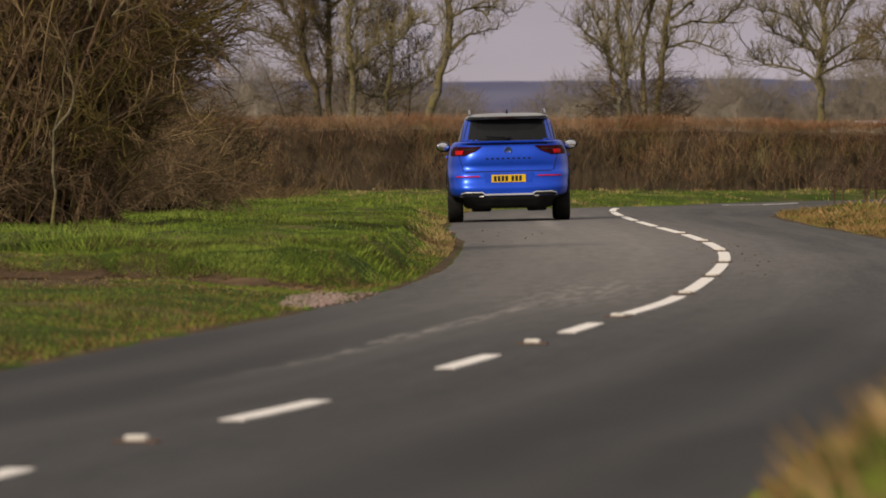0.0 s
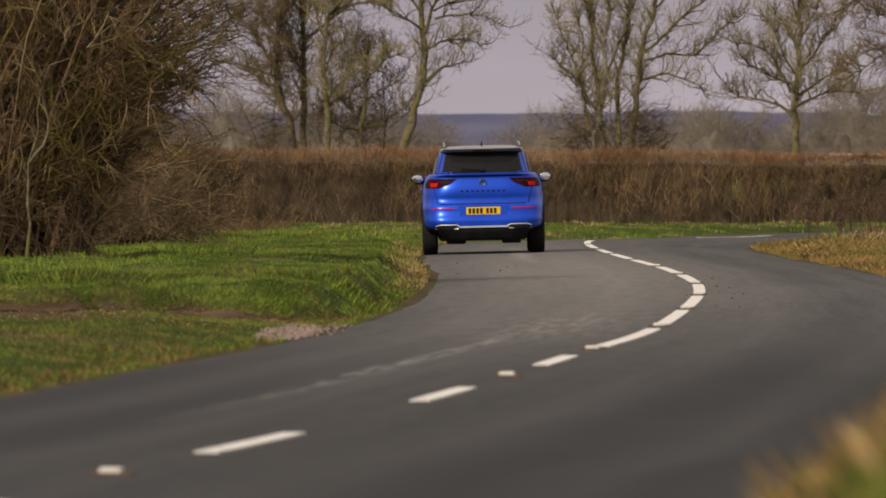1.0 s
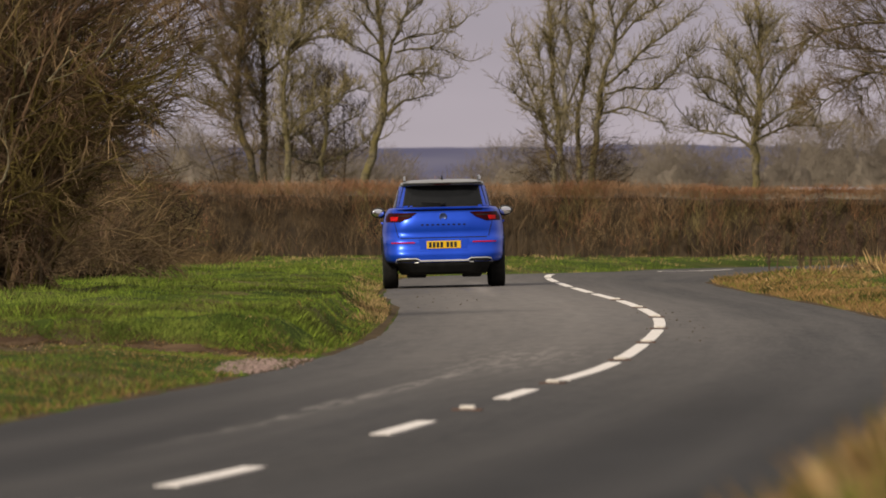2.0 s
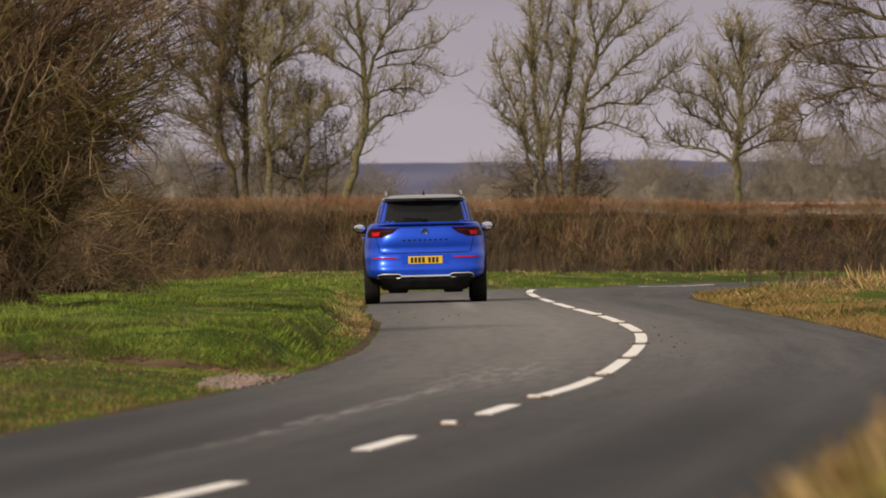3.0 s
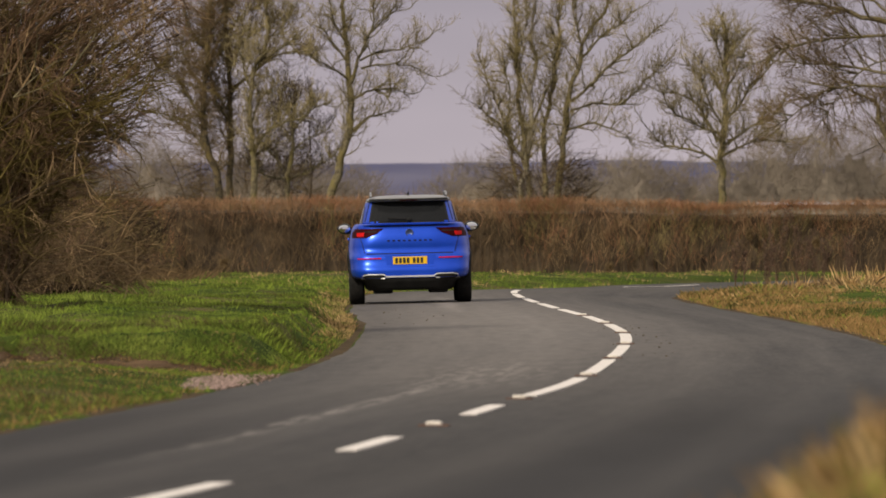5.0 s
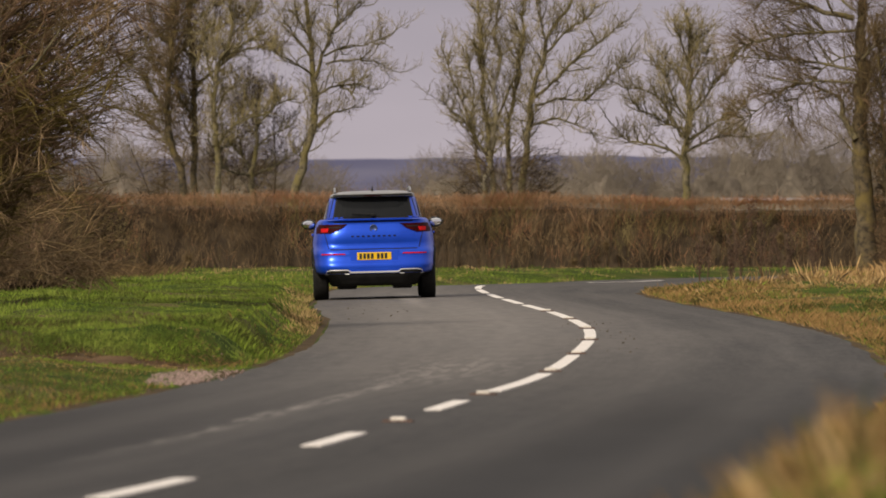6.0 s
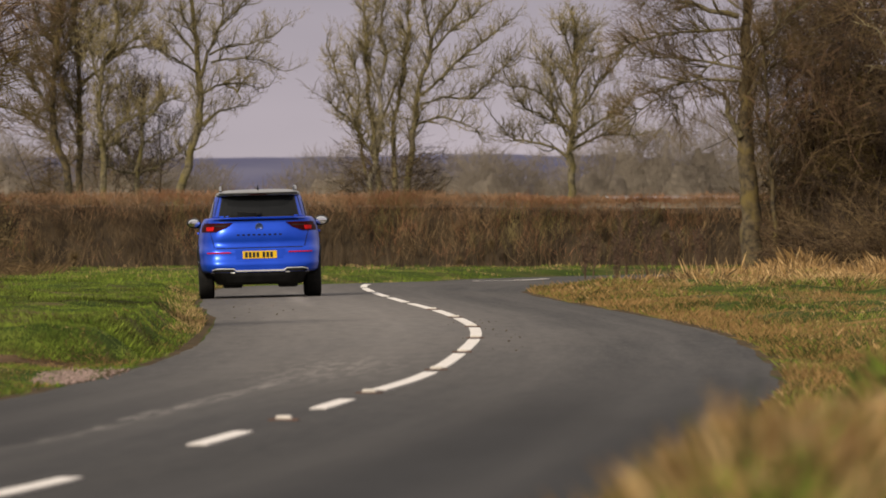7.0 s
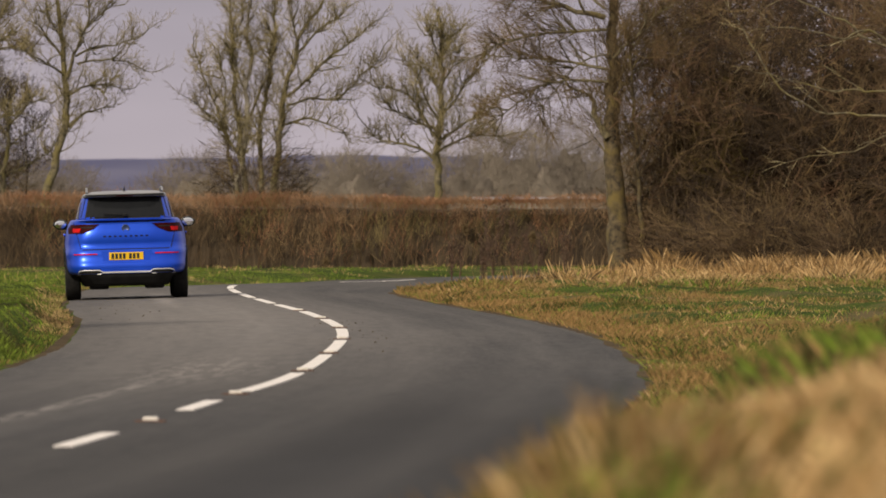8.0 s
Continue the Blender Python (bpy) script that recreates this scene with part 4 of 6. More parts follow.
def thicket(name, label, x, y, seed, mats, feet, reach, count, deep, blobs=(), side=11, fine=7, droop=0.0, twig_long=0.62, arcs=(), tangle=False, stout=1.0):
    """A leafless thicket: stems that rise from the feet and arch out to the places that reach() picks, each with side branches and twigs."""
    r = random.Random(seed)
    root = tagged(new(name), label, "bush")
    root.location = (x, y, ground_z(x, y) - 0.05)
    shade_cores(root, blobs, seed)
    masses = [Heap() for _ in mats]
    for k in range(count):
        tx, tz = reach(r)
        bx = r.uniform(*feet)
        bx = bx + (tx - x - bx) * r.uniform(0.0, 0.5) if feet[0] < tx - x < feet[1] else bx
        p0, p2 = Vector((bx, r.uniform(-deep, deep) * 0.6, 0)), Vector((tx - x, r.uniform(-deep, deep), tz))
        p1 = Vector((p0.x + (p2.x - p0.x) * r.uniform(0.1, 0.45), (p0.y + p2.y) / 2, tz * r.uniform(0.6, 1.05)))
        if tangle and k > 14:
            p0 = Vector((p2.x + r.uniform(-1.8, 1.8), p2.y, max(0.0, p2.z - r.uniform(-0.3, 2.2))))
            p1 = (p0 + p2) / 2 + shake(r, 0.6)
        n_seg, path = 12, []
        for i in range(n_seg + 1):
            t = i / n_seg
            q = p0 * (1 - t) ** 2 + p1 * 2 * t * (1 - t) + p2 * t * t
            w = 0.16 * min(1, 3 * t)
            path.append(q + Vector((noise.noise((k * 3.1, t * 4, 1)), noise.noise((k * 3.1, t * 4, 2)), noise.noise((k * 3.1, t * 4, 3)))) * w)
        thick = r.uniform(0.006, 0.010) if tangle and k > 14 else r.uniform(0.010, 0.020) * (1 + 0.12 * tz)
        tone = noise.noise((tx * 0.8 + seed, tz * 0.8, seed)) * 1.5 + r.gauss(0, 0.22) + 0.5
        mass = masses[min(len(mats) - 1, max(0, int(tone * len(mats))))]
        if k < (14 if tangle else 30):
            stem = Heap()
            stem.tube(path, [thick * (1.25 - 0.9 * i / n_seg) for i in range(n_seg + 1)], 5)
            stem.ob("stem", M_DARKTWIG, root, smooth=True)
        else:
            mass.tube(path, [thick * (1.0 - 0.75 * i / n_seg) for i in range(n_seg + 1)], 3, tip=False)
        for j in range(side):
            f = (0.22 + 0.78 * (j + r.random()) / side) * (n_seg - 0.001)
            i = int(f)
            p = path[i].lerp(path[i + 1], f - i)
            axis = unit(path[i + 1] - path[i])
            d = unit(axis * r.uniform(0.2, 1.0) + shake(r, 0.85))
            ln = twig_long * r.uniform(0.5, 1.4)
            pts = [p]
            for _ in range(3):
                d = unit(d + shake(r, 0.30) + Vector((0, 0, -droop)))
                pts.append(pts[-1] + d * ln / 3)
            w = stout * r.uniform(0.005, 0.008)
            mass.tube(pts, [w, w * 0.85, w * 0.65, w * 0.4], 3, tip=False)
            for _ in range(fine):
                e = r.uniform(0.2, 2.999)
                i = int(e)
                c = pts[i].lerp(pts[i + 1], e - i)
                t = unit(unit(pts[i + 1] - pts[i]) * 0.9 + shake(r, 0.75))
                g, wt = r.uniform(0.10, 0.36) * stout ** 0.5, stout * r.uniform(0.003, 0.0048)
                mass.tube([c, c + t * g], [wt, wt * 0.5], 3, tip=False)
    for bend in arcs:
        h = Heap()
        path = spline([(px - x, -deep * 0.5, pz) for px, pz in bend], 0.12)
        h.tube(path, [0.011 * (1 - 0.7 * i / len(path)) for i in range(len(path))], 4)
        h.ob("arching_stem", M_TANTWIG, root, smooth=True)
    for h, m in zip(masses, mats):
        if h.v:
            tagged(h.ob("twig_mass", m, root), kind="stuff")
    return root


def left_edge_bush(r):
    """Wide and overhanging above, narrow at the foot."""
    z = 0.10 + 4.55 * r.random()
    edge = float(np.interp(z, (0, 0.6, 1.38, 1.84, 2.76, 3.95, 5.2), (-5.25, -5.15, -4.62, -3.90, -3.07, -2.90, -3.03)))
    return edge - (edge + 6.7) * r.random() ** 1.5, z


def left_back_bush(r):
    z = 0.3 + 5.4 * r.random()
    edge = float(np.interp(z, (0, 1.5, 3.0, 4.5, 6.5), (-7.2, -6.9, -5.9, -5.4, -5.6)))
    return edge - 3.2 * r.random(), z


TWIGS = [M_HEDGEDARK, M_REDTWIG, M_HEDGE, M_REDTWIG, M_TANTWIG, M_REDTWIG, M_OCHRETWIG]
thicket("bush", "tangled leafless thorn bush arching over the grass verge", -5.57, 103.0, 61, TWIGS, (-1.2, 0.87), lambda r: tuple(0.92 * v for v in left_edge_bush(r)), 400, 1.2, twig_long=0.48, fine=8,
        blobs=[(-0.55, 0.0, 1.85, 1.2, 1.35), (0.28, 0.2, 0.88, 0.88, 1.2)], droop=0.05,
        arcs=[[(-4.65, 0.32), (-4.23, 0.69), (-3.77, 0.74), (-3.35, 0.55), (-3.01, 0.13)], [(-4.74, 0.28), (-4.32, 0.87), (-3.9, 1.12)], [(-4.65, 0.46), (-4.14, 0.97), (-3.56, 1.22)]])
thicket("bush", "tangled leafless thorn bush on the grass verge", -8.4, 127.0, 64, TWIGS, (0.2, 2.4), lambda r: (left_edge_bush(r)[0] * 1.13 - 0.3, 0.4 + 4.9 * r.random()), 190, 1.4, droop=0.02)
thicket("bush", "leafless thorn scrub behind the verge bush", -8.8, 151.0, 62, TWIGS, (-3.0, 1.3), left_back_bush, 130, 1.6, blobs=[(0.0, 1.0, 2.4, 2.2, 2.4)])
for k, (x, y, w, h) in enumerate([(-9.6, 182, 4.0, 4.2), (-9.4, 204, 4.0, 3.0), (-8.2, 217, 3.0, 2.4)]):
    scrub("bush", "tangled leafless thorn bush beside the hedge", x, y, w, w, h, 7, 65 + k, [M_DARKTWIG, M_REDTWIG, M_DARKTWIG, M_TANTWIG, M_OCHRETWIG], lean=(0.10, -0.05), shaggy=4500, heart_high=0.36, heart_wide=0.75, kids=(6, 4, 2))


def right_wood(r):
    z = 0.1 + 6.4 * r.random()
    edge = float(np.interp(z, (0, 1, 2.5, 4, 5.5, 7.5), (10.9, 10.9, 11.2, 11.4, 11.3, 11.0)))
    return edge + (17.2 - edge) * r.random(), z


def wood_fringe(r):
    z = 0.6 + 5.9 * r.random()
    return 10.75 + 1.9 * r.random(), z


WOOD = [M_DARKTWIG, M_TANTWIG, M_DARKTWIG, M_HEDGEDARK, M_TANTWIG, M_TANTWIG, M_DARKTWIG, M_REDTWIG]
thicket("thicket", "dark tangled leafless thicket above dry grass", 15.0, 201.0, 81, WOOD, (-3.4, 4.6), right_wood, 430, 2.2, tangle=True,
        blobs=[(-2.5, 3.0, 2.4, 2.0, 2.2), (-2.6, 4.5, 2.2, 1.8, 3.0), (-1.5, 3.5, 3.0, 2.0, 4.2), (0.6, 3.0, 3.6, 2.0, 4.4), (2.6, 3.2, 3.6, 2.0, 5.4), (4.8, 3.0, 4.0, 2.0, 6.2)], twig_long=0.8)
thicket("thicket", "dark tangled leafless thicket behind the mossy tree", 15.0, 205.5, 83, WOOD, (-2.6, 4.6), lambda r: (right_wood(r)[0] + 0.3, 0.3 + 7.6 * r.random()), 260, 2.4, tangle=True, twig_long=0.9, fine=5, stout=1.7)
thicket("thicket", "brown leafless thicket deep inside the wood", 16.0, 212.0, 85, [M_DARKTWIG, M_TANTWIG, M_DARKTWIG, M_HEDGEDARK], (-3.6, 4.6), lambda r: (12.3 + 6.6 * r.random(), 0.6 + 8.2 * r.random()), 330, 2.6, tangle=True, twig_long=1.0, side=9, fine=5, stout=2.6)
thicket("thicket", "greenish bare saplings at the edge of the thicket", 12.2, 202.5, 82, [M_TANTWIG, M_DARKTWIG, M_HEDGEDARK, M_OCHRETWIG], (-1.1, 0.9), wood_fringe, 320, 1.2, tangle=True, twig_long=0.75, side=8, fine=5)
for k, (x, y, w, h) in enumerate([(11.3, 196.5, 1.3, 0.9), (11.8, 190, 1.5, 1.0), (12.7, 188.5, 1.8, 1.25), (14.4, 187.5, 1.7, 0.95), (16.2, 187, 1.7, 1.05)]):
    scrub("bramble", "low tangle of dead brambles below the thicket", x, y, w, w, h, 5, 120 + k, [M_TANTWIG, M_HEDGEDARK, M_DARKTWIG], shaggy=2200, heart_high=0.4, rise=-0.05, kids=(5, 3, 2))

for k, (x, y, w) in enumerate([(-6.2, 146, 1.8), (-7.4, 158, 2.2)]):
    scrub("bramble", "low heap of brown dead brambles below the thorn scrub", x, y, w, w, 0.75, 5, 145 + k, [M_TANTWIG, M_HEDGEDARK, M_REDTWIG], shaggy=1600, heart_high=0.3, rise=-0.05, kids=(5, 3, 2))
scrub("bramble", "heap of brown dead brambles beside the scrub", -5.4, 138, 1.6, 1.6, 0.65, 5, 140, [M_HEDGE, M_TANTWIG, M_HEDGEDARK], shaggy=1800, heart_high=0.3, rise=-0.05, kids=(5, 3, 2))
scrub("bush", "dark leafless scrub round the foot of the tree", 2.75, 238.6, 2.3, 1.4, 3.4, 5, 141, [M_DARKTWIG, M_TANTWIG, M_DARKTWIG], shaggy=5000, heart_high=0.5, shrink=0.25)

scrub("bush", "dense dark scrub behind the trees in the field", -5.3, 264, 3.2, 3.0, 5.6, 6, 142, [M_TANTWIG, M_TANTWIG, M_DARKTWIG], shaggy=6000, heart_high=0.3, shrink=0.28, wander=0.3)

# ---------------------------------------------------------------- grass
def sward(name, label, count, xy, high, wide, seed, mats, lean=0.5, taller=None, uneven=0.7, clump=16):
    """Grass in small clumps whose blades fan outwards."""
    r = random.Random(seed)
    h = Heap()
    for _ in range(count // clump):
        cx, cy = xy(r)
        if ((cx + 1.60) / 0.40) ** 2 + ((cy - 71.5) / 4.0) ** 2 < 1:
            continue
        tall = high * r.uniform(0.55, 1.25) * (0.85 + uneven * noise.noise((cx * 0.6, cy * 0.25, seed))) * (taller(cx, cy) if taller else 1.0)
        tall = max(0.025, tall)
        size = min(0.26, 0.05 + 0.75 * tall)
        drawn = 0.5 + 0.8 * noise.noise((cx * 0.5, cy * 0.13, seed + 50)) + r.gauss(0, 0.2)
        mat = min(len(mats) - 1, max(0, int(drawn * len(mats))))
        for _ in range(clump):
            ox, oy = r.gauss(0, size), r.gauss(0, size)
            x, y = cx + ox, cy + oy
            off = off_road(x, y)
            if abs(off) < half(off, y) + 0.03:
                continue
            if high < 0.3 and -5 < x < -1.7 and seed not in (21, 34) and -1.9 < y - bank_y(x) < -0.4 + 0.5 * noise.noise((x * 2.1, 3, 0)):
                continue
            t = tall * r.uniform(0.45, 1.1)
            k = lean * t
            out = (ox / size * 0.45 * k + r.uniform(-0.6, 0.6) * k, oy / size * 0.45 * k + r.uniform(-0.6, 0.6) * k)
            h.blade((x, y, sheet_z(x, y) - 0.008), out, t, wide * r.uniform(0.7, 1.3), mat if r.random() < 0.7 else r.randrange(len(mats)))
    return tagged(h.ob(name, mats), label, "grass", kind="stuff")


def verge(side, near, far, power, spread):
    def pick(r):
        y = near + (far - near) * r.random() ** power
        i = int(np.argmin(np.abs(MID[:, 1] - y)))
        o = side * (half(side, y) + 0.05 + abs(r.gauss(0, 1)) * spread * y)
        return MID[i, 0] + SIDE[i, 0] * o, MID[i, 1] + SIDE[i, 1] * o
    return pick


sward("grass", "lush green grass of the verge", 200000, verge(-1, 74, 205, 1.7, 0.036), 0.080, 0.0030, 1, [M_GRASS, M_GRASS, M_GRASS, M_OLIVE], 0.5, lambda x, y: 0.5 + 0.5 * smooth_step(80, 150, y), 0.9, 7)
sward("grass", "short olive grass at the lane's edge", 48000, verge(-1, 44, 77, 1.0, 0.028), 0.050, 0.0036, 31, [M_OLIVE, M_GRASS, M_RUST, M_OLIVE, M_GRASS, M_DOCKISH, M_OLIVE])
sward("grass", "mixed green and rusty grass of the verge", 90000, verge(1, 58, 200, 1.2, 0.045), 0.070, 0.0034, 2, [M_GRASS, M_RUST, M_OLIVE, M_DRY, M_RUST, M_GRASS, M_GRASS], 0.8, None, 0.9, 6)
sward("grass", "ragged rusty fringe at the tarmac edge", 34000, verge(1, 30, 192, 1.0, 0.006), 0.095, 0.0034, 22, [M_RUST, M_RUST, M_OLIVE], 0.8, None, 0.8, 5)
sward("grass", "rough grass before the thorn bush", 26000, lambda r: (r.uniform(-7.6, -3.2), r.uniform(86, 135)), 0.08, 0.0042, 35, [M_GRASS, M_GRASS, M_OLIVE], 0.5, None, 0.9, 8)
sward("grass", "ragged olive fringe at the tarmac edge", 9000, verge(-1, 40, 170, 1.0, 0.002), 0.07, 0.006, 23, [M_RUST, M_OLIVE, M_GRASS], 0.9)
sward("grass", "green grass strip along the hedge foot", 24000, lambda r: (r.uniform(-14, 20), r.uniform(170, 228)), 0.10, 0.009, 3, [M_GRASS, M_GRASS, M_DRY, M_GRASS])
# tussocks that stand out of the verge
r_tuft = random.Random(77)
TUFTS = []
while len(TUFTS) < 60:
    ty = 76 + 95 * r_tuft.random()
    ti = int(np.argmin(np.abs(MID[:, 1] - ty)))
    TUFTS.append((MID[ti, 0] - HALF - 0.25 - abs(r_tuft.gauss(0, 1)) * 0.03 * ty, ty, r_tuft.uniform(0.12, 0.3)))


def tussock(r):
    x, y, w = TUFTS[r.randrange(len(TUFTS))]
    return r.gauss(x, w), r.gauss(y, w * 2)


BANK_TUFTS = [(-1.55, 81.0, 0.16), (-1.75, 83.5, 0.2), (-1.35, 84.5, 0.15), (-3.35, 79.0, 0.22), (-3.7, 78.6, 0.2), (-2.95, 79.6, 0.14), (-4.2, 79, 0.2)]


def bank_tussock(r):
    x, y, w = BANK_TUFTS[r.randrange(len(BANK_TUFTS))]
    return r.gauss(x, w), r.gauss(y, w * 2)


def bank_lip(r):
    x = -5.2 + 3.5 * r.random()
    return x, bank_y(x) + 0.25 + r.gauss(0, 0.3)


sward("grass", "thick dark tussocks hanging over the cut bank", 22000, bank_tussock, 0.095, 0.0028, 32, [M_OLIVE, M_GRASS, M_OLIVE], 0.6, None, 0.4, 10)
sward("grass", "overhanging turf along the cut bank", 15000, bank_lip, 0.058, 0.0028, 33, [M_GRASS, M_GRASS, M_OLIVE], 0.6, None, 0.8, 8)
sward("grass", "taller tussocks of bright grass in the verge", 26000, tussock, 0.065, 0.0028, 24, [M_GRASS, M_OLIVE], 0.6, None, 0.4)
RIGHT_TUFTS = []
while len(RIGHT_TUFTS) < 80:
    ty = 78 + 95 * r_tuft.random()
    ti = int(np.argmin(np.abs(MID[:, 1] - ty)))
    RIGHT_TUFTS.append((MID[ti, 0] + HALF + 0.2 + abs(r_tuft.gauss(0, 1)) * 0.028 * ty, ty, r_tuft.uniform(0.12, 0.35)))


def right_tussock(r):
    x, y, w = RIGHT_TUFTS[r.randrange(len(RIGHT_TUFTS))]
    return r.gauss(x, w), r.gauss(y, w * 2)


sward("dry_grass", "rusty and straw-coloured tussocks in the verge", 22000, right_tussock, 0.105, 0.0032, 25, [M_RUST, M_RUST, M_OLIVE], 0.7, None, 0.4, 9)
DRIFT = [(r_tuft.uniform(4.6, 18), r_tuft.uniform(150, 184), r_tuft.uniform(0.15, 0.4)) for _ in range(90)]


def drift(r):
    x, y, w = DRIFT[r.randrange(len(DRIFT))]
    return r.gauss(x, w), r.gauss(y, w * 3)


sward("grass", "olive and rusty tussocks before the straw", 24000, drift, 0.125, 0.004, 27, [M_OLIVE, M_GRASS, M_RUST, M_OLIVE, M_DRY], 0.8, None, 0.6, 8)
sward("grass", "sparse short grass round the camera's stand", 9000, lambda r: (r.uniform(-1.2, 6), r.uniform(-5, 16)), 0.07, 0.006, 26, [M_OLIVE, M_GRASS, M_RUST])


def swell(r):
    y = 24 + 22 * r.random()
    return y * (0.048 + 0.044 * r.random()), y


# tall straw in front of the thicket, and the near verge
sward("dry_grass", "tall dry straw-coloured grass before the thicket", 66000, lambda r: (5.8 + 11.5 * r.random() ** 0.8, r.gauss(182, 11)), 0.17, 0.0017, 4, [M_RUST, M_DRY, M_RUST, M_DRY, M_DOCKISH], 0.9, lambda x, y: 0.78 + 0.9 * noise.noise((x * 0.9, y * 0.1, 44)), 1.2, 7)
sward("dry_grass", "ragged straw standing up through the brambles", 20000, lambda r: (10.4 + 6.6 * r.random(), r.gauss(186, 2.5)), 0.34, 0.0014, 41, [M_DRY, M_RUST, M_DOCKISH, M_RUST], 0.6, lambda x, y: 0.7 + 1.1 * noise.noise((x * 0.8, y * 0.1, 45)), 1.1, 7)
sward("dry_grass", "thin tall dead stalks standing in the straw", 1600, lambda r: (6.0 + 10 * r.random(), r.gauss(180, 6)), 0.40, 0.0020, 36, [M_DRY, M_RUST, M_DOCKISH], 0.3, None, 0.6, 2)
sward("grass", "long green tufts among the dead grass of the verge", 38000, swell, 0.085, 0.0026, 29, [M_GRASS, M_OLIVE, M_RUST, M_OLIVE, M_GRASS], 0.8, None, 1.1, 8)
sward("dry_grass", "tall dry grass on the near verge", 9000, verge(1, 36, 62, 1.0, 0.03), 0.07, 0.005, 5, [M_DRY, M_RUST, M_GRASS], 0.9)
sward("grass", "green undergrowth of the near verge", 20000, verge(1, 30, 62, 1.0, 0.03), 0.09, 0.005, 6, [M_GRASS, M_RUST])
sward("dry_grass", "pale dead grass at the tarmac edge", 20000, verge(-1, 98, 152, 1.0, 0.0009), 0.075, 0.0022, 7, [M_DRY, M_DRY, M_OLIVE], 0.5, None, 0.7, 5)
sward("dry_grass", "heap of dead grass below the scrub", 8000, lambda r: (r.gauss(-6.9, 0.8), r.gauss(203, 8)), 0.20, 0.006, 8, [M_DOCKISH], 1.2)



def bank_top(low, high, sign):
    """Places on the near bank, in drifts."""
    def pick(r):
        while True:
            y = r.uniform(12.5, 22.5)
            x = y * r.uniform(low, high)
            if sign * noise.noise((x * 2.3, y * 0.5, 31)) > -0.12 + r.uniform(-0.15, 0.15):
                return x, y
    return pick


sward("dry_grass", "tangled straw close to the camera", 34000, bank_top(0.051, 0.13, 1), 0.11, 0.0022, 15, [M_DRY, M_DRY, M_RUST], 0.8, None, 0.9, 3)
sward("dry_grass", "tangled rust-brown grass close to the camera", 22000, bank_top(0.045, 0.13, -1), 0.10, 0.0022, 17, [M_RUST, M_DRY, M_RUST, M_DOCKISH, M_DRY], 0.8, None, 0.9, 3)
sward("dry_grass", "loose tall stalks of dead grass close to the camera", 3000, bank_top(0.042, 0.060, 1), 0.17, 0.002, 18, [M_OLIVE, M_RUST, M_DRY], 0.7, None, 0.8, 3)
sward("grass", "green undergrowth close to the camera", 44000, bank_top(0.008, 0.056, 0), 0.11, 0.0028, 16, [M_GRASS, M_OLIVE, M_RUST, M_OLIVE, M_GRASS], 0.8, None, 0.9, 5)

# ---------------------------------------------------------------- small things on the verge
def pebbles(name, label, count, cx, cy, wx, wy, seed, mat=None, kind="gravel"):
    r = random.Random(seed)
    h = Heap()
    for _ in range(count):
        a, q = r.uniform(0, 6.28), math.sqrt(r.random()) * r.uniform(1.2, 2.0)
        x, y = cx + wx * q * math.cos(a), cy + wy * q * math.sin(a)
        s = r.uniform(0.005, 0.015)
        z = max(sheet_z(x, y), road_z(off_road(x, y), y) if abs(off_road(x, y)) < HALF else -1)
        b = len(h.v)
        top = [(x + s * math.cos(a) * r.uniform(0.7, 1.2), y + s * math.sin(a) * r.uniform(0.7, 1.2), z + s * r.uniform(0.0, 0.4)) for a in (0.3, 1.6, 2.8, 4.0, 5.2)]
        h.v += top + [(x, y, z + s * 0.9), (x, y, z - s)]
        for k in range(5):
            h.face((b + k, b + (k + 1) % 5, b + 5))
            h.face((b + (k + 1) % 5, b + k, b + 6))
    return tagged(h.ob(name, mat or M_GRAVEL), label, kind, kind="stuff")


pebbles("gravel", "patch of pale pinkish gravel at the tarmac edge", 900, -1.66, 71.8, 0.14, 2.2, 4)
pebbles("gravel", "scattered grit at the tarmac edge", 150, -1.42, 73.5, 0.12, 2.5, 5)
pebbles("mud_clods", "small dark clods of mud dropped on the asphalt", 26, 2.1, 96, 0.22, 9, 6, M_SOIL, "mud")
pebbles("mud_clods", "small dark clods of mud dropped on the asphalt", 22, -0.35, 122, 0.30, 7, 7, M_SOIL, "mud")

cut = Heap()
for i in range(90):
    x = -5.0 + 0.038 * i
    y = bank_y(x) - 0.62
    z = sheet_z(x, y)
    tall = 0.015 + 0.05 * max(0.0, 0.35 + 1.1 * noise.noise((x * 2.3, 7, 0)) + 0.5 * noise.noise((x * 9, 2, 0))) * smooth_step(-1.55, -2.1, x)
    lip = 0.05 * noise.noise((x * 7, 5, 1))
    cut.v += [(x, y - 0.35, z - 0.015), (x, y + lip, z + tall * 0.45), (x, y + 0.10 + lip, z + tall), (x, y + 0.55, z - 0.02)]
for i in range(89):
    for k in range(3):
        cut.face((i * 4 + k, i * 4 + 4 + k, i * 4 + 5 + k, i * 4 + 1 + k))
tagged(cut.ob("bare_soil", M_EARTH), "crumbling cut bank of bare brown soil in the verge", "soil", kind="stuff")


def bank_foot(r):
    x = -5 + 3.6 * r.random()
    return x, bank_y(x) - 0.3 + r.gauss(0, 0.35)


sward("dry_grass", "torn brown roots and dead grass along the cut bank", 5000, bank_foot, 0.04, 0.006, 21, [M_EARTH, M_EARTH, M_DOCKISH, M_RUST], 1.8, None, 0.7, 4)

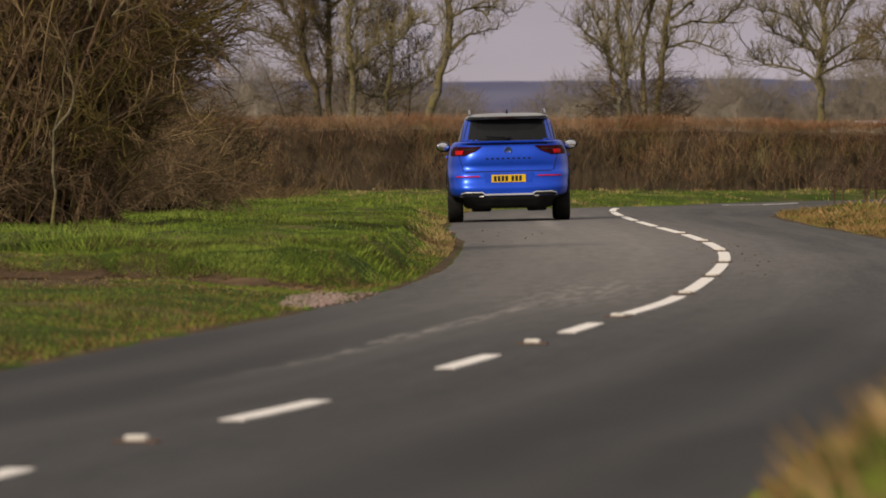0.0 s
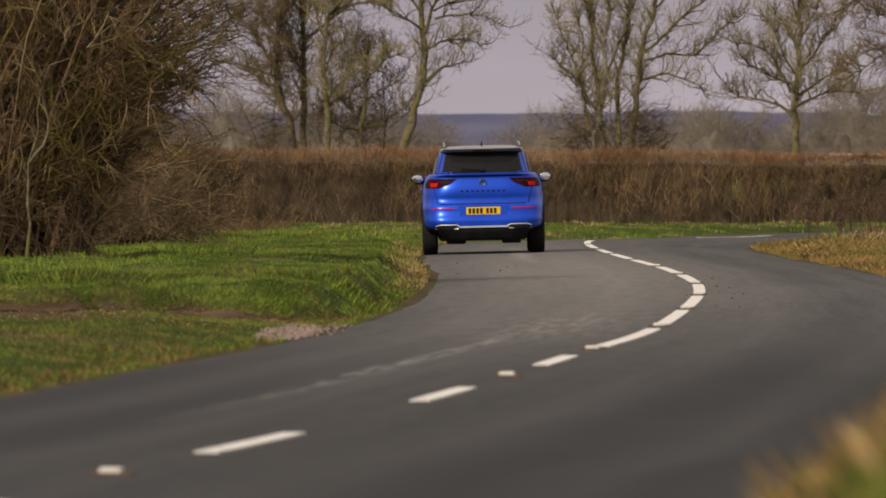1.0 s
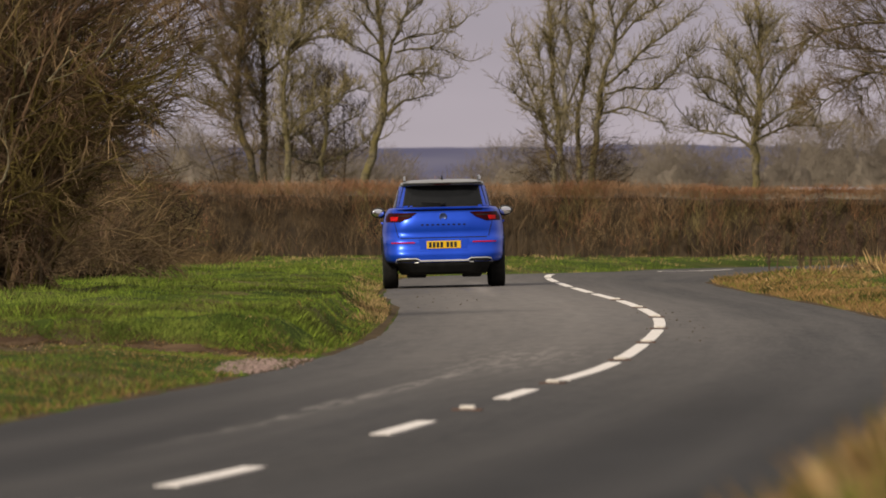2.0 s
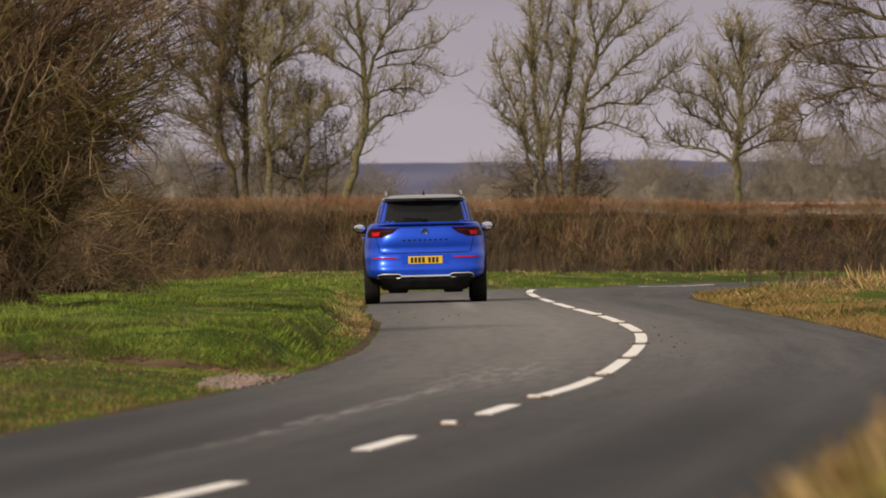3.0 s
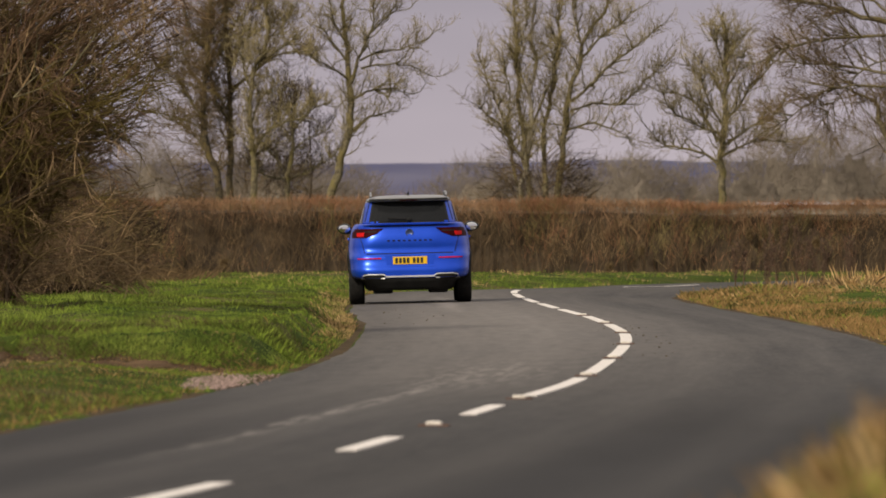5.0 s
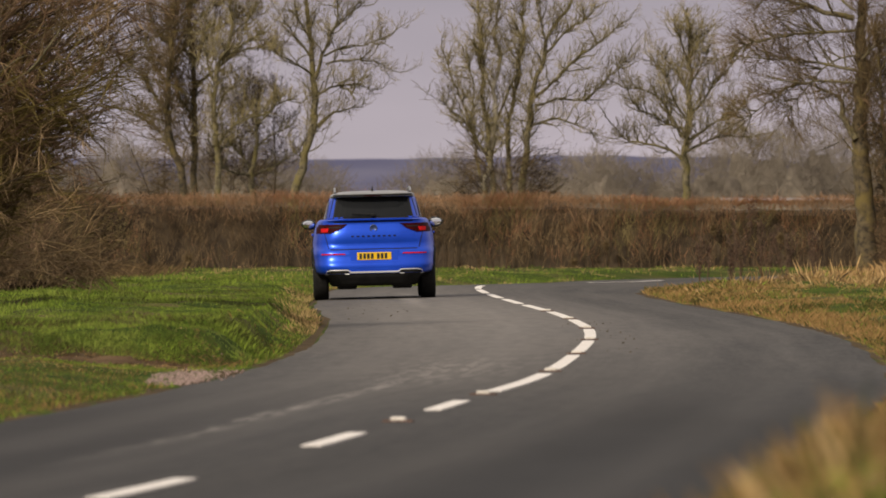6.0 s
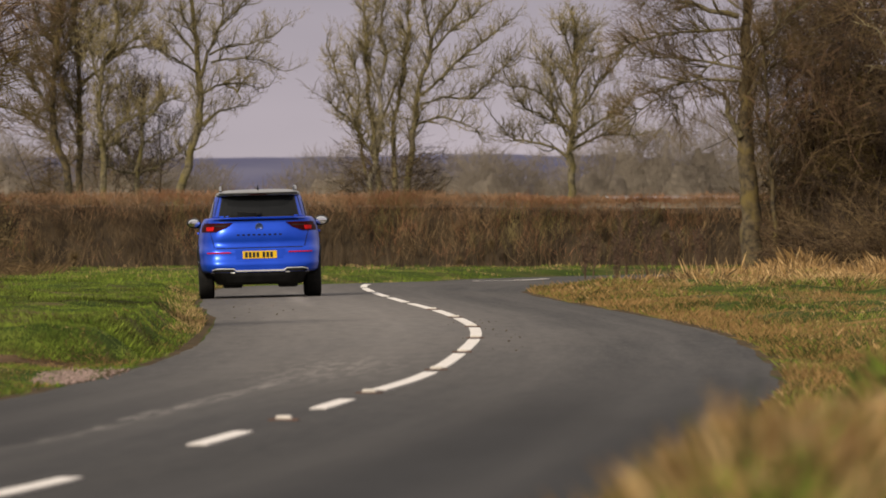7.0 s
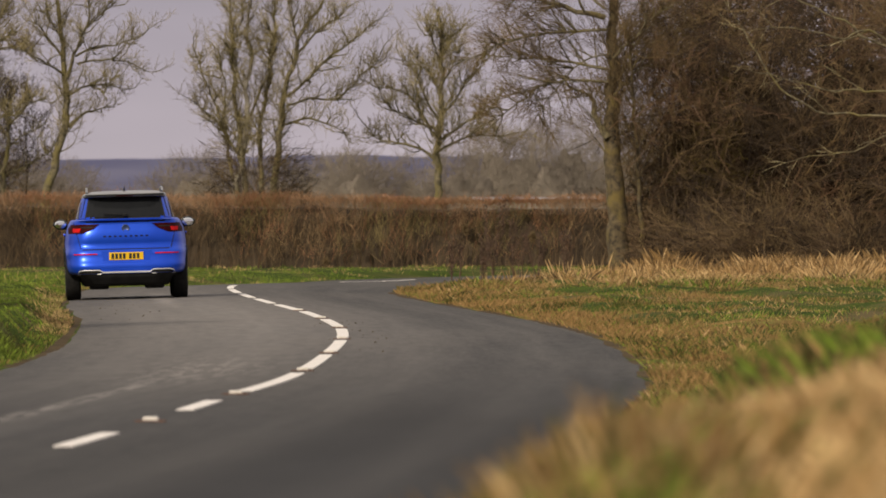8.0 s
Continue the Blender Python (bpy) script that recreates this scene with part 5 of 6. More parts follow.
sward("dry_grass", "flattened brown litter below the cut bank", 5000, lambda r: (r.uniform(-5.2, -1.5), r.gauss(75.0, 1.3)), 0.030, 0.006, 34, [M_DOCKISH, M_RUST, M_DRY, M_OLIVE], 1.6, None, 0.7, 5)


def dock(x, y, high, seed):
    """A dead dock plant: rusty upright stalks with clustered seed."""
    r = random.Random(seed)
    root = tagged(new("dock_plant"), "dead rust-brown dock stalk with seed heads", "weed", "dead stalks on the verge")
    root.location = (x, y, ground_z(x, y) - 0.02)
    for k in range(3):
        h = Heap()
        p, d = Vector((r.uniform(-0.1, 0.1), 0, 0)), unit(Vector((r.uniform(-0.2, 0.2), r.uniform(-0.1, 0.1), 1)))
        pts = [p]
        for i in range(7):
            d = unit(d + shake(r, 0.08))
            p = p + d * high * r.uniform(0.75, 1.0) / 7
            pts.append(p)
        h.tube(pts, [0.012 - 0.001 * i for i in range(8)], 5)
        for q in pts[3:]:
            for j in range(14):
                c = q + shake(r, 0.05) + Vector((0, 0, r.uniform(-0.1, 0.1)))
                h.tube([c, c + shake(r, 0.04) + Vector((0, 0, 0.03))], [0.011, 0.004], 3)
        h.ob("stalk", M_DOCK, root)


M_DOCK = grainy("dead_dock", (0.058, 0.034, 0.022), (0.11, 0.064, 0.040), 0.2, 0.9, island=0.3)
for k, (x, y, hgt) in enumerate([(6.55, 175, 1.75), (6.35, 176, 1.1), (7.05, 178, 1.4), (7.3, 171, 1.0), (8.3, 182, 1.1), (5.6, 168, 0.9)]):
    dock(x, y, hgt, 300 + k)


def clump(x, y, z, size, label, mat, seed):
    """A ball-shaped tangle of pale dead stems caught in the hedge."""
    r = random.Random(seed)
    h = Heap()
    for _ in range(220):
        d = unit(shake(r, 1.0))
        d.z *= 1.5
        p = d * size * r.random() ** 2 * 0.7
        h.tube([p, p + unit(d + shake(r, 0.8)) * size * 0.5], [0.008, 0.004], 3, tip=False)
    o = tagged(h.ob("dead_clump", mat), label, "dead plant", "pale clumps at the hedge")
    o.location = (x, y, z)


for k, (x, y, z, s) in enumerate([(0.40, 227.6, 0.10, 0.20), (7.85, 228.2, 0.93, 0.14), (9.5, 228.2, 0.72, 0.15), (-5.1, 227.9, 0.22, 0.2), (4.4, 227.9, 0.12, 0.14), (5.2, 228.1, 0.55, 0.12)]):
    clump(x, y, z, s, "brown tangle of dead stems at the hedge", M_TANTWIG, 400 + k)

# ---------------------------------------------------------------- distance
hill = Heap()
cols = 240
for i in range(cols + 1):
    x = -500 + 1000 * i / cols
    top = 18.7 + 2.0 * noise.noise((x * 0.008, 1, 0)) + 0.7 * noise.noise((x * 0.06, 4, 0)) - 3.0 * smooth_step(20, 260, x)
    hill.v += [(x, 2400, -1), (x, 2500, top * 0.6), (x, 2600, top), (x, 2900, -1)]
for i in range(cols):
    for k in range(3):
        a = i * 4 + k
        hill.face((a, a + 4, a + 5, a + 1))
tagged(hill.ob("hill", M_HILL, smooth=True), "long wooded ridge on the horizon, painted in haze blue", "hill", kind="structure")


def copse(name, label, spots, seed, mat, dense=1.0):
    """A far belt of leafless trees, one haze of fine branches."""
    r = random.Random(seed)
    h = Heap()
    for x, y, wide, high in spots:
        base = len(h.v)
        for j in range(9):
            for i in range(25):
                u, w = math.pi * i / 24, math.pi / 2 * j / 8
                lump = 0.76 * (1 + 0.20 * noise.noise((math.cos(u) * 2.4 + x, math.sin(u) * math.cos(w) * 2.4, seed)) + 0.10 * noise.noise((u * 9 + x, w * 7, seed)))
                h.v.append((x + math.cos(u) * lump * wide / 2, y - math.sin(u) * math.sin(w) * lump, 0.1 + math.sin(u) * math.cos(w) * lump * high * 0.95))
        for j in range(8):
            for i in range(24):
                k = base + j * 25 + i
                h.face((k, k + 1, k + 26, k + 25))
        for _ in range(int(480 * dense * wide * high / 12)):
            a, q = r.uniform(0, math.pi), 1.02 - 0.5 * r.random() ** 1.6
            lump = 1 + 0.20 * noise.noise((math.cos(a) * 2.4 + x, math.sin(a) * 2.4, seed))
            p = Vector((x + math.cos(a) * q * lump * wide / 2, y - r.uniform(0, 1.4), 0.1 + math.sin(a) * q * lump * high * 0.95))
            d = unit(Vector(((p.x - x) / wide, 0, 0.5)) + shake(r, 0.6))
            ln = r.uniform(0.35, 0.95)
            h.tube([p, p + d * ln], [0.010, 0.006], 3, tip=False)
        for k in range(3):
            p = Vector((x + r.uniform(-0.3, 0.3) * wide, y, 0))
            h.tube([p, p + Vector((r.uniform(-0.5, 0.5), 0, high * 0.6))], [0.10, 0.04], 4)
    return tagged(h.ob(name, mat, smooth=True), label, "copse", kind="stuff")


r_far = random.Random(9)
belt = lambda x0, step, y, count, low, tall: [(x0 + step * k + r_far.uniform(-0.8, 0.8), y + r_far.uniform(-8, 8), r_far.uniform(3.2, 6.0), r_far.uniform(low, tall)) for k in range(count)]
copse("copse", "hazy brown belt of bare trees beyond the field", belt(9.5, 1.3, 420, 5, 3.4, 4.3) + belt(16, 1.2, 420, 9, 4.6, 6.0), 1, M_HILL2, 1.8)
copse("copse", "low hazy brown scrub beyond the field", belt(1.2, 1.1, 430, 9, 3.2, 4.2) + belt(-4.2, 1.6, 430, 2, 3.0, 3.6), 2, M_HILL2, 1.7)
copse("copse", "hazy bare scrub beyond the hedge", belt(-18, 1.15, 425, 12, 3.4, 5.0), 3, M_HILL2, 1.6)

shed = tagged(new("polytunnel"), "long low pale roof beyond the field", "polytunnel")
shed.location = (19.2, 400, 0)
bm = bmesh.new()
ring = [[bm.verts.new((x, math.cos(q) * 3, 2.04 + math.sin(q) * 0.11)) for q in [math.pi * k / 8 for k in range(9)]] for x in (-5.2, -1.7, 1.7, 5.2)]
for a, b in zip(ring, ring[1:]):
    for k in range(8):
        bm.faces.new((a[k], a[k + 1], b[k + 1], b[k]))
part("roof", bm, M_FARROOF, shed)
bm = bmesh.new()
bmesh.ops.create_cube(bm, size=1, matrix=pose(0, 0, 1.02) @ Matrix.Diagonal((10.2, 5.8, 2.04, 1)))
part("wall", bm, M_HILL2, shed)

# ---------------------------------------------------------------- the car
M_BLUE = grainy("blue_car_paint", (0.006, 0.062, 0.58), (0.010, 0.080, 0.68), 0.5, 0.36, metal=0.5, coat=0.35, spec=0.3)
M_BLACK = grainy("black_gloss", (0.010, 0.010, 0.011), (0.016, 0.016, 0.017), 0.5, 0.15, coat=0.1, spec=0.2)
M_ROOF = grainy("roof_paint", (0.25, 0.25, 0.262), (0.31, 0.31, 0.322), 0.5, 0.4, metal=0.3, coat=0.3)
M_SATIN = grainy("satin_chrome", (0.66, 0.66, 0.67), (0.76, 0.76, 0.77), 0.3, 0.42, metal=0.55)
M_BADGE = grainy("badge_metal", (0.05, 0.08, 0.20), (0.08, 0.11, 0.24), 0.05, 0.35, metal=0.5)
M_TRIM = grainy("black_plastic", (0.012, 0.012, 0.012), (0.020, 0.020, 0.020), 0.2, 0.6, 0.2, 0.01, spec=0.12)
M_TYRE = grainy("tyre_rubber", (0.012, 0.012, 0.012), (0.022, 0.021, 0.020), 0.1, 0.8, 0.3, 0.01, spec=0.15)
M_TINT = grainy("tinted_glass", (0.010, 0.011, 0.013), (0.018, 0.019, 0.021), 0.8, 0.06, spec=0.08)
M_CHROME = grainy("chrome", (0.75, 0.75, 0.76), (0.85, 0.85, 0.86), 0.3, 0.18, metal=1.0)
M_ALLOY = grainy("alloy", (0.42, 0.42, 0.44), (0.55, 0.55, 0.57), 0.2, 0.3, metal=0.9)
M_MIRROR = grainy("mirror_glass", (0.86, 0.87, 0.88), (0.9, 0.9, 0.9), 0.5, 0.02, metal=1.0)
M_LAMP = grainy("dark_red_lens", (0.022, 0.002, 0.003), (0.045, 0.003, 0.004), 0.15, 0.5, spec=0.04)
M_RED = grainy("red_lens", (0.46, 0.008, 0.010), (0.58, 0.012, 0.014), 0.1, 0.5, spec=0.04)
M_PLATE = grainy("yellow_plate", (0.80, 0.48, 0.010), (0.86, 0.53, 0.015), 0.2, 0.35)
M_INK = grainy("plate_ink", (0.012, 0.012, 0.012), (0.02, 0.02, 0.02), 0.2, 0.5)

# levels of the shell: height, half width, rear end, front end, corner power
BASE = [(0.20, 0.64, 0.22, 4.20, 6), (0.23, 0.68, 0.10, 4.32, 6), (0.33, 0.72, 0.02, 4.44, 7), (0.37, 0.80, 0.005, 4.46, 7), (0.39, 0.86, 0.0, 4.46, 7)]
LOWER = [(0.385, 0.85, 0.0, 4.46, 7), (0.42, 0.90, 0.0, 4.46, 7), (0.48, 0.918, 0.0, 4.47, 7),
         (0.53, 0.925, 0.0, 4.475, 7), (0.56, 0.924, 0.035, 4.47, 7), (0.66, 0.930, 0.05, 4.46, 7), (0.735, 0.932, 0.06, 4.44, 7), (0.755, 0.930, 0.135, 4.43, 6.5),
         (0.85, 0.928, 0.115, 4.40, 6), (0.95, 0.918, 0.105, 4.30, 5.5), (1.03, 0.903, 0.135, 4.05, 5.2), (1.10, 0.878, 0.16, 3.60, 5), (1.155, 0.846, 0.175, 3.20, 5),
         (1.175, 0.830, 0.155, 3.16, 5), (1.19, 0.80, 0.20, 3.12, 5)]
UPPER = [(1.17, 0.760, 0.20, 3.14, 4.6), (1.22, 0.742, 0.24, 3.04, 4.8), (1.30, 0.718, 0.31, 2.88, 5.0), (1.40, 0.690, 0.40, 2.66, 5.2), (1.48, 0.662, 0.47, 2.46, 5.2),
         (1.535, 0.638, 0.52, 2.30, 5.2)]
ROOF = [(1.515, 0.642, 0.36, 2.36, 5), (1.535, 0.645, 0.345, 2.30, 5), (1.56, 0.625, 0.36, 2.22, 5), (1.585, 0.57, 0.44, 2.05, 5), (1.60, 0.46, 0.60, 1.85, 4), (1.607, 0.25, 0.9, 1.6, 3)]


def level(levels, z):
    for a, b in zip(levels, levels[1:]):
        if a[0] <= z <= b[0]:
            t = (z - a[0]) / (b[0] - a[0])
            return [p * (1 - t) + q * t for p, q in zip(a, b)]
    return levels[0] if z < levels[0][0] else levels[-1]


def rear_y(levels, x, z):
    _, w, y0, y1, n = level(levels, z)
    k = min(0.999, abs(x) / w)
    return (y0 + y1) / 2 - (y1 - y0) / 2 * (1 - k ** n) ** (1 / n)


def side_x(levels, y, z):
    _, w, y0, y1, n = level(levels, z)
    k = min(0.999, abs(y - (y0 + y1) / 2) / ((y1 - y0) / 2))
    return w * (1 - k ** n) ** (1 / n)


def shell(name, levels, mat, parent, label="", steps=96):
    bm = bmesh.new()
    rings = []
    for z, w, y0, y1, n in levels:
        ring = []
        for k in range(steps):
            q = 2 * math.pi * k / steps
            c, s = math.cos(q), math.sin(q)
            x = w * math.copysign(abs(c) ** (2 / n), c)
            y = (y0 + y1) / 2 + (y1 - y0) / 2 * math.copysign(abs(s) ** (2 / n), s)
            ring.append(bm.verts.new((x, y, z)))
        rings.append(ring)
    for a, b in zip(rings, rings[1:]):
        for k in range(steps):
            bm.faces.new((a[k], a[(k + 1) % steps], b[(k + 1) % steps], b[k]))
    bm.faces.new(rings[0][::-1])
    bm.faces.new(rings[-1])
    return part(name, bm, mat, parent, label, smooth=True)


def rear_panel(name, levels, z0, z1, left, right, mat, parent, out=0.006, deep=0.02, nx=16, nz=6, label=""):
    """A panel on the rear face between two heights; left and right give x at a share of its height."""
    bm = bmesh.new()
    front, back = [], []
    for j in range(nz + 1):
        f = j / nz
        z = z0 + (z1 - z0) * f
        a, b = left(f), right(f)
        fr, bk = [], []
        for i in range(nx + 1):
            x = a + (b - a) * i / nx
            y = rear_y(levels, x, z)
            fr.append(bm.verts.new((x, y - out, z)))
            bk.append(bm.verts.new((x, y + deep, z)))
        front.append(fr)
        back.append(bk)
    for j in range(nz):
        for i in range(nx):
            bm.faces.new((front[j][i], front[j][i + 1], front[j + 1][i + 1], front[j + 1][i]))
        for i, s in ((0, 1), (nx, -1)):
            bm.faces.new((front[j][i], front[j + 1][i], back[j + 1][i], back[j][i])[::s])
    for i in range(nx):
        for j in (0, nz):
            bm.faces.new((front[j][i], front[j][i + 1], back[j][i + 1], back[j][i]))
    return part(name, bm, mat, parent, label, smooth=False)


def side_panel(name, levels, side, z0, z1, rear, front, mat, parent, out=0.006, ny=14, nz=5, label=""):
    bm = bmesh.new()
    rows = []
    for j in range(nz + 1):
        f = j / nz
        z = z0 + (z1 - z0) * f
        a, b = rear(f), front(f)
        rows.append([(bm.verts.new((side * (side_x(levels, a + (b - a) * i / ny, z) + out), a + (b - a) * i / ny, z)),
                      bm.verts.new((side * (side_x(levels, a + (b - a) * i / ny, z) - 0.01), a + (b - a) * i / ny, z))) for i in range(ny + 1)])
    for j in range(nz):
        for i in range(ny):
            bm.faces.new((rows[j][i][0], rows[j][i + 1][0], rows[j + 1][i + 1][0], rows[j + 1][i][0]))
        for i in (0, ny):
            bm.faces.new((rows[j][i][0], rows[j + 1][i][0], rows[j + 1][i][1], rows[j][i][1]))
    for i in range(ny):
        for j in (0, nz):
            bm.faces.new((rows[j][i][0], rows[j][i + 1][0], rows[j][i + 1][1], rows[j][i][1]))
    return part(name, bm, mat, parent, label)


def pipe(name, pts, radius, mat, parent, closed=False, label="", sides=8):
    pts = [Vector(p) for p in pts]
    h = Heap()
    h.tube(pts + ([pts[0], pts[1]] if closed else []), [radius] * (len(pts) + (2 if closed else 0)), sides)
    o = h.ob(name, mat, parent, smooth=True)
    return tagged(o, label) if label else o


def rounded_box(name, size, at, mat, parent, bevel=0.01, label="", turn=(0, 0, 0)):
    bm = bmesh.new()
    bmesh.ops.create_cube(bm, size=1, matrix=pose(*at, *turn) @ Matrix.Diagonal((*size, 1)))
    bmesh.ops.bevel(bm, geom=list(bm.edges), offset=bevel, segments=2, affect="EDGES", profile=0.5)
    return part(name, bm, mat, parent, label)


def lathe(name, profile, mat, parent, steps=40, label=""):
    """Turned about the x axis: profile of (x, radius)."""
    bm = bmesh.new()
    rings = [[bm.verts.new((x, r * math.cos(2 * math.pi * k / steps), r * math.sin(2 * math.pi * k / steps))) for k in range(steps)] for x, r in profile]
    for a, b in zip(rings, rings[1:]):
        for k in range(steps):
            bm.faces.new((a[k], a[(k + 1) % steps], b[(k + 1) % steps], b[k]))
    return part(name, bm, mat, parent, label, smooth=True)


def wheel(parent, x, y, side):
    w = new("wheel")
    w.parent = parent
    w.location = (x, y, 0.35)
    lathe("tyre", [(-0.117, 0.235), (-0.118, 0.30), (-0.108, 0.338), (-0.085, 0.350), (0.085, 0.350), (0.108, 0.338), (0.118, 0.30), (0.117, 0.235)], M_TYRE, w)
    rim = lathe("rim", [(-0.10 * side, 0.240), (0.085 * side, 0.240), (0.112 * side, 0.238), (0.112 * side, 0.222), (0.05 * side, 0.215), (0.03 * side, 0.02)], M_TRIM, w)
    for k in range(5):
        a = 2 * math.pi * k / 5
        h = Heap()
        for da in (-0.16, 0.16):
            h.tube([Vector((0.085 * side, 0.05 * math.cos(a), 0.05 * math.sin(a))), Vector((0.105 * side, 0.225 * math.cos(a + da), 0.225 * math.sin(a + da)))], [0.022, 0.016], 5)
        h.ob("spoke", M_ALLOY, rim)
    lathe("hub_cap", [(0.11 * side, 0.001), (0.112 * side, 0.035), (0.08 * side, 0.055)], M_ALLOY, rim, 16)
    return w


def build_car(m):
    car = tagged(new("car"), "bright blue family car with silver roof standing on the asphalt", "car")
    shell("body", LOWER, M_BLUE, car)
    shell("lower_bumper", BASE, M_TRIM, car, "black plastic lower body")
    shell("cabin", UPPER, M_BLUE, car)
    shell("roof", ROOF, M_ROOF, car, "silver-grey roof")
    # rear window and its frame
    rear_panel("window_surround", UPPER, 1.195, 1.525, lambda f: -(0.700 - 0.075 * f), lambda f: 0.700 - 0.075 * f, M_BLACK, car, 0.004)
    rear_panel("rear_window", UPPER, 1.222, 1.505, lambda f: -(0.676 - 0.075 * f), lambda f: 0.676 - 0.075 * f, M_TINT, car, 0.010, label="dark tinted rear window")
    rear_panel("spoiler", ROOF, 1.530, 1.556, lambda f: -0.60, lambda f: 0.60, M_TRIM, car, 0.03, 0.2, label="black roof spoiler")
    rear_panel("brake_light", ROOF, 1.522, 1.538, lambda f: -0.13, lambda f: 0.13, M_LAMP, car, 0.036, 0.03, label="dark red high brake light")
    wiper = rounded_box("wiper", (0.34, 0.02, 0.022), (-0.16, 0.225, 1.262), M_TRIM, car, 0.006, turn=(0, 3, 0))
    rounded_box("wiper_pivot", (0.07, 0.05, 0.045), (0.0, 0.215, 1.245), M_TRIM, wiper, 0.012)
    # tailgate: lip, shut lines, crease
    rear_panel("tailgate_lip", LOWER, 1.165, 1.195, lambda f: -0.70, lambda f: 0.70, M_BLUE, car, 0.03, 0.05)
    rear_panel("lip_shadow_gap", LOWER, 1.140, 1.160, lambda f: -0.60, lambda f: 0.60, M_TRIM, car, 0.003)
    rear_panel("bumper_gap", LOWER, 0.738, 0.752, lambda f: -0.66, lambda f: 0.66, M_TRIM, car, 0.004, label="dark shut line of the tailgate")
    for side in (-1, 1):
        pipe("shut_line", [(side * (0.685 + 0.02 * k), rear_y(LOWER, 0.685 + 0.02 * k, 0.76 + 0.075 * k) - 0.002, 0.76 + 0.075 * k) for k in range(6)], 0.006, M_TRIM, car)
        if side > 0:
            lamp = rear_panel("tail_light", LOWER, 1.045, 1.118, lambda f: 0.50 - 0.10 * f, lambda f: 0.868 - 0.012 * f, M_LAMP, car, 0.012, label="dark red wraparound tail light")
            rear_panel("light_strip", LOWER, 0.985, 1.046, lambda f: 0.66 - 0.16 * f, lambda f: 0.872, M_LAMP, lamp, 0.012)
            rear_panel("lit_lens", LOWER, 1.005, 1.062, lambda f: 0.70 - 0.02 * f, lambda f: 0.80, M_RED, lamp, 0.016, label="brighter red lens")
            rear_panel("silver_bar", LOWER, 1.065, 1.080, lambda f: 0.50, lambda f: 0.69, M_TRIM, lamp, 0.015)
            rear_panel("reflector", LOWER, 0.668, 0.686, lambda f: 0.43 + 0.02 * f, lambda f: 0.80, M_RED, car, 0.010, label="thin red reflector strip")
        else:
            lamp = rear_panel("tail_light", LOWER, 1.045, 1.118, lambda f: -0.868 + 0.012 * f, lambda f: -0.50 + 0.10 * f, M_LAMP, car, 0.012, label="dark red wraparound tail light")
            rear_panel("light_strip", LOWER, 0.985, 1.046, lambda f: -0.872, lambda f: -0.66 + 0.16 * f, M_LAMP, lamp, 0.012)
            rear_panel("lit_lens", LOWER, 1.005, 1.062, lambda f: -0.80, lambda f: -0.70 + 0.02 * f, M_RED, lamp, 0.016, label="brighter red lens")
            rear_panel("silver_bar", LOWER, 1.065, 1.080, lambda f: -0.69, lambda f: -0.50, M_TRIM, lamp, 0.015)
            rear_panel("reflector", LOWER, 0.668, 0.686, lambda f: -0.80, lambda f: -0.43 - 0.02 * f, M_RED, car, 0.010, label="thin red reflector strip")
        # chrome frames in the bumper
        inner, outer = side * 0.36, side * 0.74
        ring = [(inner, 0.412), (inner + side * 0.05, 0.438), (outer - side * 0.09, 0.440), (outer - side * 0.02, 0.424), (outer, 0.384), (inner + side * 0.03, 0.380)]
        frame_pts = [(x, min(rear_y(LOWER, x, z), rear_y(BASE, x, z)) - 0.012, z) for x, z in ring]
        trim = pipe("exhaust_trim", frame_pts, 0.0085, M_SATIN, car, True, "chrome frame in the bumper")
        rear_panel("trim_insert", LOWER, 0.390, 0.452, lambda f: min(inner + side * 0.03, outer - side * 0.03), lambda f: max(inner + side * 0.03, outer - side * 0.03), M_TRIM, trim, 0.006)
        rounded_box("silencer", (0.30, 0.22, 0.10), (side * 0.42, 0.45, 0.205), M_TRIM, car, 0.03)
    rear_panel("bumper_bar", LOWER, 0.395, 0.418, lambda f: -0.37, lambda f: 0.37, M_SATIN, car, 0.018, label="thin chrome bar across the bumper")
    rear_panel("diffuser", BASE, 0.24, 0.36, lambda f: -(0.50 + 0.06 * f), lambda f: 0.50 + 0.06 * f, M_TRIM, car, 0.012, label="black diffuser")
    rear_panel("plate_recess", LOWER, 0.545, 0.722, lambda f: -(0.37 - 0.05 * f) if f < 0.5 else -(0.33 + 0.06 * f), lambda f: 0.37 - 0.05 * f if f < 0.5 else 0.33 + 0.06 * f, M_BLUE, car, 0.004)
    plate = rounded_box("number_plate", (0.52, 0.014, 0.112), (0, 0.034, 0.640), M_PLATE, car, 0.004, "yellow number plate")
    for k in range(7):
        x = -0.205 + 0.058 * k + (0.035 if k > 3 else 0)
        rounded_box("bar", (0.040, 0.004, 0.079), (x, 0.026, 0.640), M_INK, plate, 0.001)
    badge = lathe("badge", [(0.0, 0.001), (0.004, 0.045), (0.014, 0.055), (0.0, 0.060)], M_BADGE, car, 24, "round grey maker's badge")
    badge.rotation_euler = (0, 0, radians(-90))
    badge.location = (0, rear_y(LOWER, 0, 1.05) - 0.006, 1.05)
    for k in range(9):
        x = -0.32 + 0.08 * k
        rear_panel("letter_bar", LOWER, 0.925, 0.945, lambda f, x=x: x - 0.02, lambda f, x=x: x + 0.02, M_TRIM, car, 0.004, nx=1, nz=1)
